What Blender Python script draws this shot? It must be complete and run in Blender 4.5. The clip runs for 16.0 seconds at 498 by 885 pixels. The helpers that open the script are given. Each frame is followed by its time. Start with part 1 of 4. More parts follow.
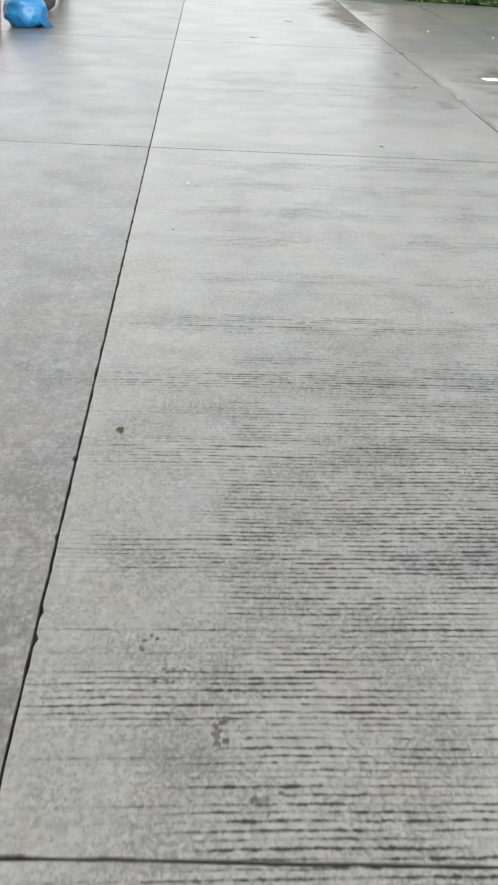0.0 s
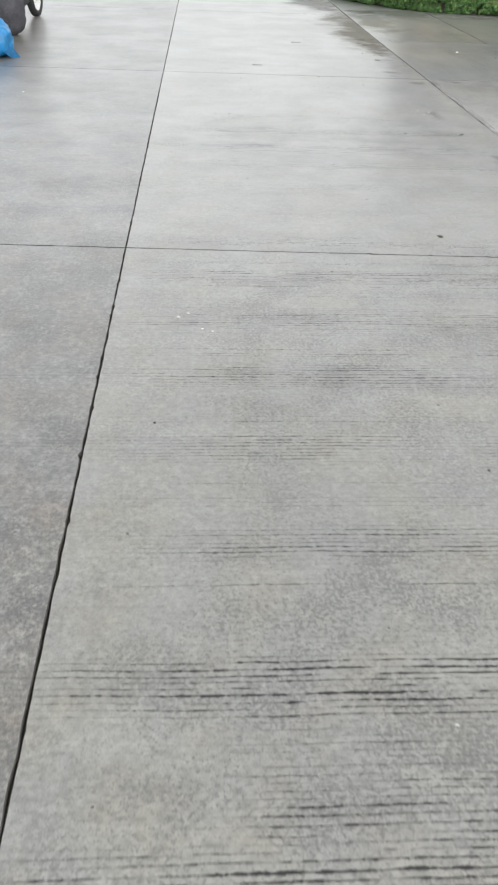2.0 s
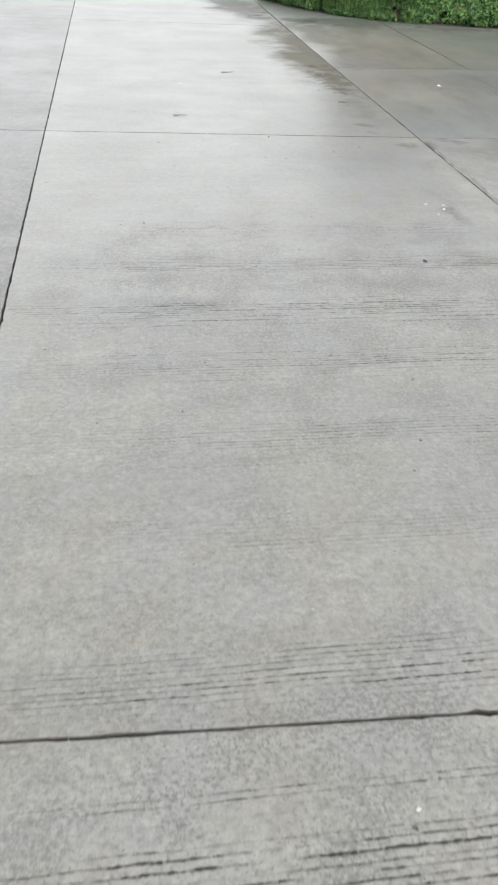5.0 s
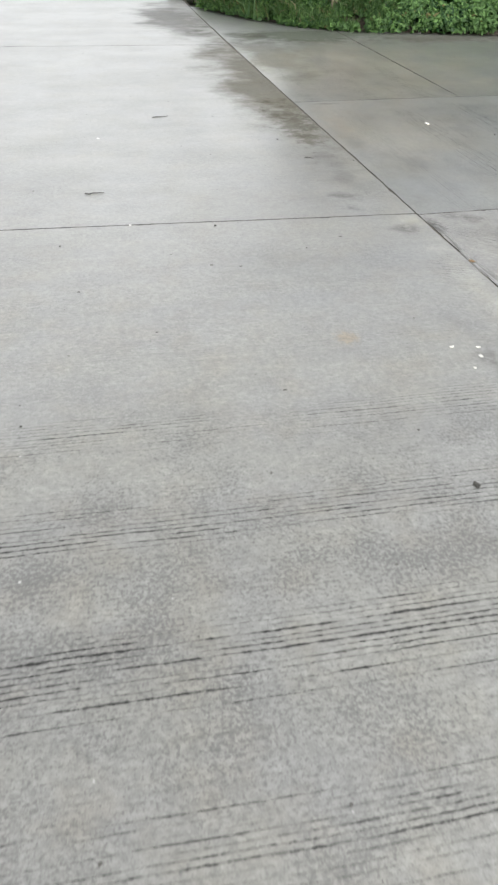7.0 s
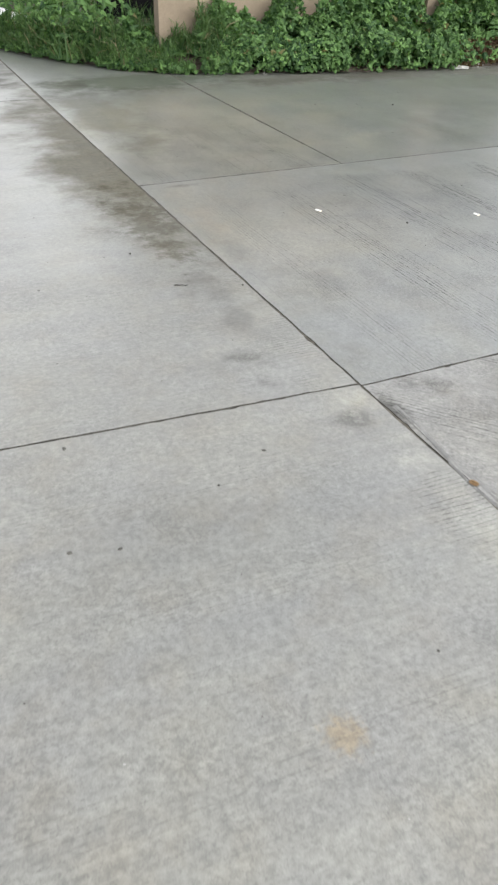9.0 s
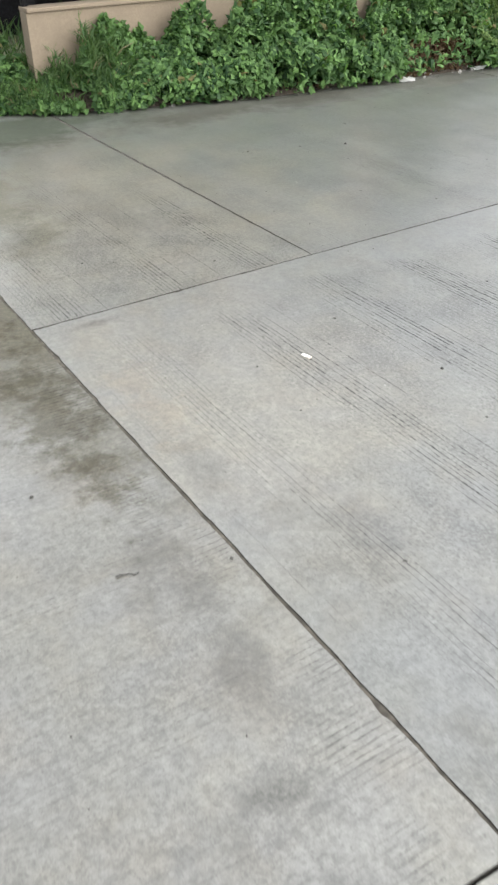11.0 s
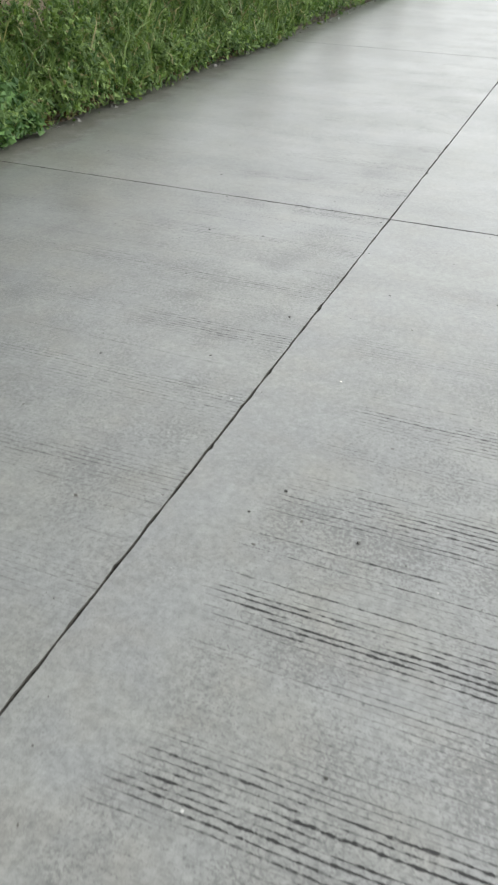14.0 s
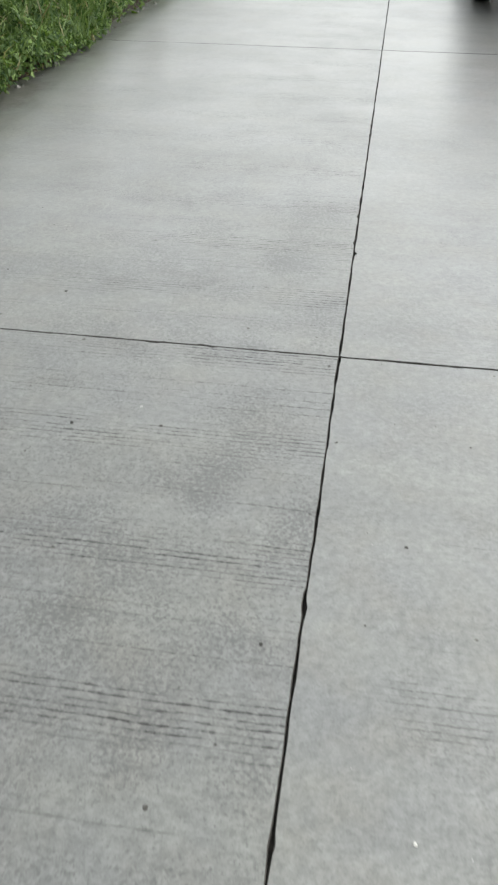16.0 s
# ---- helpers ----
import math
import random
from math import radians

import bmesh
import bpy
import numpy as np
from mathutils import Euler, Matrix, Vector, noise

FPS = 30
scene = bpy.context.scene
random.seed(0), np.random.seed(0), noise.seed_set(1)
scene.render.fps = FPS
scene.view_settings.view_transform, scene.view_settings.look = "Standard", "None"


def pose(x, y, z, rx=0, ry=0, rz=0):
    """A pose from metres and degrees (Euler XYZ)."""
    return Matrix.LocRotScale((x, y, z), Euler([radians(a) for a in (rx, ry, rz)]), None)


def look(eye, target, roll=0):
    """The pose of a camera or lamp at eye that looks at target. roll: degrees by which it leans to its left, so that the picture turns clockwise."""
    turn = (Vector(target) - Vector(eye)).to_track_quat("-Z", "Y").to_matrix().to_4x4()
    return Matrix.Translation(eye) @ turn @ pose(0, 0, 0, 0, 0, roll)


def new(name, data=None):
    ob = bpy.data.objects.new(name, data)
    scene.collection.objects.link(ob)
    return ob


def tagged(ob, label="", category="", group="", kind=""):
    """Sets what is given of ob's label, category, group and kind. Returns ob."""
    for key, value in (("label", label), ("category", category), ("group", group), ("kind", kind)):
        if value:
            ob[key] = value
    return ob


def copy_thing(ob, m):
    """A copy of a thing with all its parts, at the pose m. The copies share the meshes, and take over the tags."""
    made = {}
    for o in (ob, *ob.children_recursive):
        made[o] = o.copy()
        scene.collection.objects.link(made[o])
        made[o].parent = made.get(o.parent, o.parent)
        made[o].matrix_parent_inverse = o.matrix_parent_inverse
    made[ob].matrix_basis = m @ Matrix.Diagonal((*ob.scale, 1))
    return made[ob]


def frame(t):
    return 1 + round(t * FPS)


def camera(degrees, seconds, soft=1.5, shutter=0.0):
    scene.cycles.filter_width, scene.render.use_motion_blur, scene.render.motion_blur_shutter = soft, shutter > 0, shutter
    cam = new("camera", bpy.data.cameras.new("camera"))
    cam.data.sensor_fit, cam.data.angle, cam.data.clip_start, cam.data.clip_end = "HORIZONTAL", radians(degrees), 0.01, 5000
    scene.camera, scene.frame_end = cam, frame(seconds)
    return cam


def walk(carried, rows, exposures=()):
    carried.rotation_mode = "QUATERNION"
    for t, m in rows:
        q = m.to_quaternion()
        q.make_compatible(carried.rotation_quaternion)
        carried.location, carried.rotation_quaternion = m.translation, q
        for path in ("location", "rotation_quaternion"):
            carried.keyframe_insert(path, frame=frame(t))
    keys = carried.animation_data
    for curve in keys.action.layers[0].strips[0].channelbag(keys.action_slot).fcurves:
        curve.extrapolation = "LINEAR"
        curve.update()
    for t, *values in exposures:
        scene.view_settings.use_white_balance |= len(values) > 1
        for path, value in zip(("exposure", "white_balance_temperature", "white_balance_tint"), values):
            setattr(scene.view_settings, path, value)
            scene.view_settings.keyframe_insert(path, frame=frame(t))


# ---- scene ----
cam = camera(33.13, 16.0, soft=2.4, shutter=0.2)
# seconds, place, heading to the right, tilt downwards, roll
PATH = [
    (0, 0.387, -0.296, 1.485, 3.85, 33.32, 3.01),
    (0.5, 0.391, 0.174, 1.495, 3.78, 33.41, 2.40),
    (1, 0.411, 0.667, 1.498, 3.85, 33.49, 2.52),
    (1.5, 0.392, 1.129, 1.494, 3.39, 33.23, 2.30),
    (2, 0.376, 1.575, 1.492, 3.88, 33.29, 2.18),
    (2.5, 0.360, 2.068, 1.482, 2.90, 33.39, 1.76),
    (3, 0.345, 2.524, 1.493, 6.60, 33.48, 2.17),
    (3.5, 0.376, 3.015, 1.487, 6.74, 33.48, 2.23),
    (4, 0.417, 3.475, 1.496, 8.38, 33.51, 1.92),
    (4.2, 0.419, 3.676, 1.496, 9.83, 34.00, 3.30),
    (6.3, 0.733, 5.680, 1.490, 10.68, 34.29, 1.47),
    (6.5, 0.774, 5.864, 1.477, 12.12, 34.52, 1.20),
    (7, 0.842, 6.327, 1.490, 12.26, 34.49, 1.28),
    (7.5, 0.895, 6.778, 1.498, 17.10, 34.24, 2.18),
    (8, 0.985, 7.241, 1.506, 17.83, 33.86, 1.40),
    (8.5, 1.044, 7.710, 1.505, 22.87, 33.60, 1.88),
    (8.7, 1.079, 7.878, 1.488, 23.70, 33.52, 1.77),
    (10.8, 1.710, 9.748, 1.521, 29.89, 34.82, -0.76),
    (11, 1.753, 9.915, 1.516, 31.00, 34.61, -1.03),
    (11.5, 1.917, 10.378, 1.526, 34.54, 33.20, 0.08),
    (12, 2.083, 10.780, 1.545, 48.80, 32.20, 0.17),
    (12.5, 2.388, 11.158, 1.530, 50.86, 32.43, -0.62),
    (13, 2.710, 11.507, 1.499, 60.47, 32.97, 0.43),
    (13.5, 3.065, 11.796, 1.493, 66.34, 34.28, 1.09),
    (14, 3.434, 12.058, 1.490, 67.16, 34.62, 1.07),
    (14.5, 3.789, 12.296, 1.474, 74.31, 35.13, 0.70),
    (15, 4.238, 12.495, 1.495, 75.77, 35.79, 0.33),
    (15.5, 4.645, 12.730, 1.481, 79.39, 36.24, 1.31),
    (16, 5.084, 12.912, 1.485, 79.91, 36.79, 0.21),
]
walk(cam, [(t, pose(x, y, z, 90 - tilt, 0, -turn) @ pose(0, 0, 0, 0, 0, roll)) for t, x, y, z, turn, tilt, roll in PATH],
     exposures=[(0.0, 1.22, 6500, 10), (2.0, 1.18, 6500, 10), (4.0, 1.25, 6500, 10), (8.5, 1.28, 6500, 10), (11.3, 1.46, 6500, 10), (12.0, 1.25, 6500, 10), (12.5, 1.15, 6500, 10), (14.5, 0.95, 6500, 7), (16.0, 0.9, 6500, 7)])

# ---- light: a bright overcast sky ----
world = bpy.data.worlds.new("overcast_sky")
scene.world = world
world.use_nodes = True
wn, wl = world.node_tree.nodes, world.node_tree.links
sky = wn.new("ShaderNodeTexSky")
sky.sky_type, sky.sun_disc = "NISHITA", False
sky.sun_elevation, sky.sun_rotation = radians(40), radians(150)
sky.air_density, sky.dust_density, sky.ozone_density = 1.2, 3.0, 1.2
grey = wn.new("ShaderNodeHueSaturation")
grey.inputs["Saturation"].default_value = 0.14
wl.new(sky.outputs[0], grey.inputs["Color"])
wl.new(grey.outputs[0], wn["Background"].inputs["Color"])
wn["Background"].inputs["Strength"].default_value = 0.15
sun_data = bpy.data.lights.new("sun", "SUN")
sun_data.energy, sun_data.angle, sun_data.color = 0.5, radians(150), (1.0, 0.98, 0.95)
sun = new("sun", sun_data)
sun.matrix_world = look((21, -23, 31), (3, 8, 0))


# ---- materials ----
def nodes_of(name):
    m = bpy.data.materials.new(name)
    m.use_nodes = True
    nt = m.node_tree
    return m, nt, nt.nodes["Principled BSDF"]


class Net:
    """Short calls for building node networks."""

    def __init__(self, nt):
        self.nt = nt

    def put(self, sock, v):
        if hasattr(v, "default_value") or hasattr(v, "is_linked"):
            self.nt.links.new(v, sock)
        else:
            sock.default_value = v

    def math(self, op, a, b=0.0, c=0.0, clamp=False):
        n = self.nt.nodes.new("ShaderNodeMath")
        n.operation, n.use_clamp = op, clamp
        for k, v in enumerate((a, b, c)):
            self.put(n.inputs[k], v)
        return n.outputs[0]

    def vmath(self, op, a, b=(0, 0, 0)):
        n = self.nt.nodes.new("ShaderNodeVectorMath")
        n.operation = op
        self.put(n.inputs[0], a)
        self.put(n.inputs[1], b)
        return n.outputs["Value"] if op in ("LENGTH", "DISTANCE") else n.outputs[0]

    def noise(self, vec, scale, detail=3.0, rough=0.55, dim="3D"):
        n = self.nt.nodes.new("ShaderNodeTexNoise")
        n.noise_dimensions = dim
        n.inputs["Scale"].default_value, n.inputs["Detail"].default_value, n.inputs["Roughness"].default_value = scale, detail, rough
        self.put(n.inputs["W" if dim == "1D" else "Vector"], vec)
        return n.outputs[0]

    def voronoi(self, vec, scale):
        n = self.nt.nodes.new("ShaderNodeTexVoronoi")
        n.inputs["Scale"].default_value = scale
        self.put(n.inputs["Vector"], vec)
        return n.outputs["Distance"]

    def ramp(self, v, lo, hi, a=0.0, b=1.0):
        n = self.nt.nodes.new("ShaderNodeMapRange")
        n.interpolation_type = "SMOOTHSTEP"
        for k, x in zip(("Value", "From Min", "From Max", "To Min", "To Max"), (v, lo, hi, a, b)):
            self.put(n.inputs[k], x)
        return n.outputs[0]

    def mix(self, fac, a, b, kind="MIX"):
        n = self.nt.nodes.new("ShaderNodeMix")
        n.data_type, n.blend_type = "RGBA", kind
        self.put(n.inputs[0], fac)
        for sock, v in ((n.inputs[6], a), (n.inputs[7], b)):
            self.put(sock, (*v, 1) if isinstance(v, tuple) and len(v) == 3 else v)
        return n.outputs[2]

    def bump(self, height, dist, strength=1.0, normal=None):
        n = self.nt.nodes.new("ShaderNodeBump")
        n.inputs["Strength"].default_value, n.inputs["Distance"].default_value = strength, dist
        self.put(n.inputs["Height"], height)
        if normal is not None:
            self.put(n.inputs["Normal"], normal)
        return n.outputs[0]

    def position(self, rz=0.0, sx=1, sy=1, sz=1):
        g = self.nt.nodes.new("ShaderNodeNewGeometry")
        m = self.nt.nodes.new("ShaderNodeMapping")
        m.inputs["Rotation"].default_value = (0, 0, radians(rz))
        self.nt.links.new(g.outputs["Position"], m.inputs["Vector"])
        return m.outputs[0] if (sx, sy, sz) == (1, 1, 1) else self.vmath("MULTIPLY", m.outputs[0], (sx, sy, sz))

    def island(self):
        return self.nt.nodes.new("ShaderNodeNewGeometry").outputs["Random Per Island"]


def concrete(name, base, warm, turn, groove=1.0, coarse=0.0, rough=0.42, stains_and_shade=(), rake=0.0, along_wear=(), across_wear=(), lip=None, speck=1.0):
    """Rake-tined concrete. turn: degrees that bring the way of travel onto y; groove: how deep the tining shows;
    coarse: exposed aggregate; stains: (x, y, rx, ry, colour factor, strength);
    rake: where along the travel one pass of the rake ends (they follow every 0.478 m, and cut deepest there);
    along_wear, across_wear: the world's axis, and rows of (place, how much of the tining is left);
    lip: two places on x between which a finely combed border begins;
    speck: how strongly the fine grain and the pits show."""
    m, nt, bsdf = nodes_of(name)
    n = Net(nt)
    p = n.position(turn)
    sep = nt.nodes.new("ShaderNodeSeparateXYZ")
    nt.links.new(p, sep.inputs[0])
    site = nt.nodes.new("ShaderNodeSeparateXYZ")
    nt.links.new(n.position(), site.inputs[0])
    wob = n.noise(p, 2.0, 2)
    along = n.math("ADD", sep.outputs["Y"], n.math("ADD", n.math("MULTIPLY", wob, 0.02), n.math("MULTIPLY", n.noise(p, 16.0, 3), 0.006)))
    pitch = n.math("ADD", n.math("MULTIPLY", along, 1 / 0.0185), n.math("MULTIPLY", n.noise(along, 17.0, 1.0, 0.5, "1D"), 0.7))
    row = n.math("FLOOR", pitch)
    within = n.math("ABSOLUTE", n.math("SUBTRACT", n.math("FRACT", pitch), 0.5))
    white = nt.nodes.new("ShaderNodeTexWhiteNoise")
    white.noise_dimensions = "1D"
    nt.links.new(row, white.inputs["W"])
    lot = white.outputs["Value"]
    fine = n.noise(n.position(turn, 3.0, 150.0, 1.0), 1.0, 2)
    # passes of the rake
    pass_at = n.math("MULTIPLY", n.math("SUBTRACT", along, rake), 1 / 0.478)
    off = n.math("MULTIPLY", n.math("ABSOLUTE", n.math("SUBTRACT", n.math("FRACT", n.math("ADD", pass_at, 0.5)), 0.5)), 0.478)
    off = n.math("ADD", off, n.math("MULTIPLY", n.math("SUBTRACT", n.noise(p, 1.7, 3), 0.5), 0.11))
    bite = n.ramp(off, 0.125, 0.035)
    patch = n.noise(n.position(turn, 1.1, 1.7, 1.0), 1.0, 3, 0.6)
    left = 1.0
    for axis, rows in [w for w in (along_wear, across_wear) if w]:
        lo, hi = rows[0][0], rows[-1][0]
        spot_at = n.math("ADD", site.outputs[axis], n.math("MULTIPLY", n.math("SUBTRACT", n.noise(p, 1.6, 3), 0.5), 0.6))
        ramp = nt.nodes.new("ShaderNodeValToRGB")
        ramp.color_ramp.interpolation = "EASE"
        while len(ramp.color_ramp.elements) < len(rows):
            ramp.color_ramp.elements.new(0.5)
        for e, (q, v) in zip(ramp.color_ramp.elements, rows):
            e.position = (q - lo) / (hi - lo)
            e.color = (v / 2, v / 2, v / 2, 1)
        nt.links.new(n.math("DIVIDE", n.math("SUBTRACT", spot_at, lo), hi - lo, clamp=True), ramp.inputs[0])
        left = n.math("MULTIPLY", n.math("MULTIPLY", ramp.outputs[0], 2.0), left)
    # how deep each stretch is cut: everywhere where the wear is least, else at the ends of the passes
    even = n.math("MULTIPLY", n.ramp(left, 0.75, 1.5), n.ramp(patch, 0.3, 0.55, 0.35, 1.0))
    stray = n.math("MULTIPLY", n.ramp(lot, 0.8, 0.95), 0.5)
    cut = n.math("MAXIMUM", n.math("MAXIMUM", n.math("MULTIPLY", bite, n.ramp(patch, 0.3, 0.5, 0.35, 1.0)), even), n.math("ADD", stray, 0.14))
    cut = n.math("MULTIPLY", cut, n.math("MINIMUM", left, 1.15))
    breaks = n.noise(n.vmath("ADD", n.position(turn, 3.2, 0.0, 1.0), n.vmath("MULTIPLY", lot, (57.0, 31.0, 0.0))), 1.0, 4, 0.7)
    cut = n.math("MULTIPLY", cut, n.ramp(breaks, 0.36, 0.56, 0.12, 1.0))
    if lip:
        comb = n.math("MULTIPLY", n.ramp(site.outputs["X"], lip[0], lip[1]), n.ramp(n.noise(p, 1.9, 3), 0.46, 0.62, 0.0, 0.3))
        cut = n.math("MAXIMUM", cut, comb)
    cut = n.math("MULTIPLY", cut, n.ramp(lot, 0.0, 0.6, 0.6, 1.0))
    width = n.math("ADD", 0.08, n.math("MULTIPLY", cut, 0.15))
    width = n.math("MULTIPLY", width, n.ramp(n.noise(p, 34.0, 3, 0.7), 0.34, 0.66, 0.4, 1.6))
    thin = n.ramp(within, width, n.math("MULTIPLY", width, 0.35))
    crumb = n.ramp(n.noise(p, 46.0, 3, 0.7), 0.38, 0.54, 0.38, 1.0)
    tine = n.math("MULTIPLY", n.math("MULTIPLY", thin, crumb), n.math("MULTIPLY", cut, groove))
    # colour
    cloud = n.noise(p, 0.55, 4, 0.6)
    blotch = n.noise(p, 4.5, 4, 0.62)
    streak = n.noise(n.position(turn, 0.8, 6.0, 1.0), 1.0, 3)
    grain = n.math("ADD", n.math("MULTIPLY", n.noise(p, 48.0, 4, 0.7), 0.6), n.math("MULTIPLY", n.noise(p, 210.0, 2, 0.7), 0.4))
    pit = n.math("ADD", n.noise(p, 88.0, 3, 0.75), n.math("MULTIPLY", n.math("SUBTRACT", n.noise(p, 4.0, 3), 0.5), 0.5))
    holes = n.math("MULTIPLY", n.ramp(n.voronoi(n.vmath("ADD", p, n.vmath("MULTIPLY", n.noise(p, 60.0, 2), (0.012, 0.012, 0.0))), 42.0), 0.24, 0.1), n.ramp(n.noise(p, 13.0, 3, 0.7), 0.49, 0.62))
    col = n.mix(n.ramp(cloud, 0.3, 0.7), tuple(c * 0.96 for c in base), tuple(c * 1.04 for c in base))
    col = n.mix(n.ramp(blotch, 0.42, 0.72), col, warm)
    col = n.mix(1.0, col, n.mix(n.ramp(streak, 0.62, 0.34), (0.92, 0.92, 0.925), (1.03, 1.03, 1.025)), "MULTIPLY")
    cast = n.noise(p, 2.3, 3, 0.6)
    col = n.mix(1.0, col, n.mix(n.ramp(cast, 0.36, 0.64), (0.99, 0.99, 1.006), (1.012, 1.004, 0.968)), "MULTIPLY")
    mottle = n.noise(p, 21.0, 4, 0.7)
    col = n.mix(1.0, col, n.mix(n.ramp(mottle, 0.3, 0.7), (0.88 - 0.2 * coarse,) * 3, (1.1 + 0.12 * coarse,) * 3), "MULTIPLY")
    deep = 0.23 * speck + 0.26 * coarse
    col = n.mix(1.0, col, n.mix(n.ramp(grain, 0.34, 0.66), (1 - deep,) * 3, (1 + deep * 0.75,) * 3), "MULTIPLY")
    held = n.math("MULTIPLY", n.math("MINIMUM", left, 1.2), n.ramp(n.noise(p, 1.3, 4, 0.6), 0.36, 0.6, 0.35, 1.0)) if groove > 0.3 else 0.0
    col = n.mix(n.math("MULTIPLY", held, 0.09), col, tuple(c * 0.45 for c in warm))
    pit = n.math("ADD", pit, n.math("MULTIPLY", held, 0.045))
    open_face = n.ramp(left, 0.1, 0.9, 0.45, 1.0) if groove > 0.3 else 1.0
    pitted = n.math("MULTIPLY", n.ramp(pit, 0.52 - 0.04 * coarse, 0.66, 0.0, 0.55 * speck + 0.3 * coarse), open_face)
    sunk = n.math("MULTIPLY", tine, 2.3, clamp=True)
    col = n.mix(pitted, col, tuple(c * 0.36 for c in base))
    col = n.mix(n.math("MULTIPLY", n.math("MULTIPLY", holes, open_face), 0.65 * speck), col, tuple(c * 0.3 for c in base))
    # grooves go nearly black: dirt, plus their inner shade put into the colour
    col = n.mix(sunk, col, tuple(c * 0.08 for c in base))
    col = n.mix(n.math("MULTIPLY", n.ramp(fine, 0.55, 0.75), 0.1 * groove), col, tuple(c * 0.4 for c in base))
    damp = n.noise(p, 1.4, 4, 0.6)
    rgh = n.ramp(damp, 0.3, 0.7, rough - 0.04, rough + 0.06)
    rgh = n.math("ADD", rgh, n.math("MULTIPLY", grain, 0.1))
    world_p = n.position()
    edge = n.noise(world_p, 1.9, 5, 0.65)
    small_edge = n.noise(world_p, 6.5, 5, 0.7)
    # water films the face; grooves and pits lose gloss to stand for blocked reflection
    face = n.math("MULTIPLY", n.math("SUBTRACT", 1.0, n.math("MULTIPLY", sunk, 0.72)), n.math("SUBTRACT", 1.0, n.math("MULTIPLY", pitted, 0.3 / (1 + 1.5 * coarse))), clamp=True)
    film = n.math("MULTIPLY", n.ramp(damp, 0.25, 0.7, 1.0, 0.84), face)
    grime = n.ramp(n.noise(world_p, 26.0, 4, 0.7), 0.34, 0.6, 0.4, 1.05)
    for x, y, rx, ry, tint, strength in stains_and_shade:
        d = n.vmath("LENGTH", n.vmath("MULTIPLY", n.vmath("SUBTRACT", world_p, (x, y, 0)), (1 / rx, 1 / ry, 0)))
        if rx < 0.08:
            d = n.math("ADD", d, n.math("MULTIPLY", n.math("SUBTRACT", n.noise(world_p, 45.0, 4, 0.7), 0.5), 2.0))
        elif min(rx, ry) < 0.25:
            d = n.math("ADD", d, n.math("MULTIPLY", n.math("SUBTRACT", small_edge, 0.42), 3.4))
        else:
            d = n.math("ADD", d, n.math("MULTIPLY", n.math("SUBTRACT", edge, 0.5), 1.9))
        f = n.math("MULTIPLY", n.ramp(d, 1.1, 0.3), strength)
        if tint[0] < 0.8 and 0.08 <= rx < 0.24:
            f = n.math("MULTIPLY", f, grime)
        col = n.mix(f, col, n.mix(1.0, col, tint, "MULTIPLY"))
        if tint[0] < 0.6:
            rgh = n.math("ADD", rgh, n.math("MULTIPLY", f, 0.3))
            film = n.math("MULTIPLY", film, n.math("SUBTRACT", 1.0, n.math("MULTIPLY", f, 0.85)))
    nt.links.new(col, bsdf.inputs["Base Color"])
    nt.links.new(rgh, bsdf.inputs["Roughness"])
    nt.links.new(film, bsdf.inputs["Coat Weight"])
    nt.links.new(n.math("MULTIPLY", face, 0.5), bsdf.inputs["Specular IOR Level"])
    bsdf.inputs["Coat Roughness"].default_value = 0.31
    bsdf.inputs["Coat IOR"].default_value = 1.85
    h = n.math("ADD", n.math("MULTIPLY", grain, 0.35 + 0.5 * coarse), n.math("MULTIPLY", pit, -0.25 - 0.4 * coarse))
    h = n.math("SUBTRACT", h, n.math("MULTIPLY", tine, 1.5))
    nt.links.new(n.bump(h, 0.0016, 0.6), bsdf.inputs["Normal"])
    return m


def plain(name, col, rough=0.6, metal=0.0, scale=20.0, vary=0.15, bump=0.0, dist=0.002, random_island=0.0):
    """A painted or dyed surface with mottling at two scales and fine relief."""
    m, nt, bsdf = nodes_of(name)
    n = Net(nt)
    p = n.position()
    a, b = n.noise(p, scale, 4), n.noise(p, scale * 0.13, 3)
    c = n.mix(n.ramp(a, 0.3, 0.7), tuple(k * (1 - vary) for k in col), tuple(min(1, k * (1 + vary)) for k in col))
    c = n.mix(n.ramp(b, 0.35, 0.7, 0, 0.6), c, tuple(k * (1 - 1.3 * vary) for k in col))
    if random_island:
        r = n.island()
        c = n.mix(1.0, c, n.mix(r, (1 - random_island,) * 3, (1 + random_island,) * 3), "MULTIPLY")
    nt.links.new(c, bsdf.inputs["Base Color"])
    bsdf.inputs["Roughness"].default_value, bsdf.inputs["Metallic"].default_value = rough, metal
    if bump:
        nt.links.new(n.bump(a, dist, bump), bsdf.inputs["Normal"])
    return m


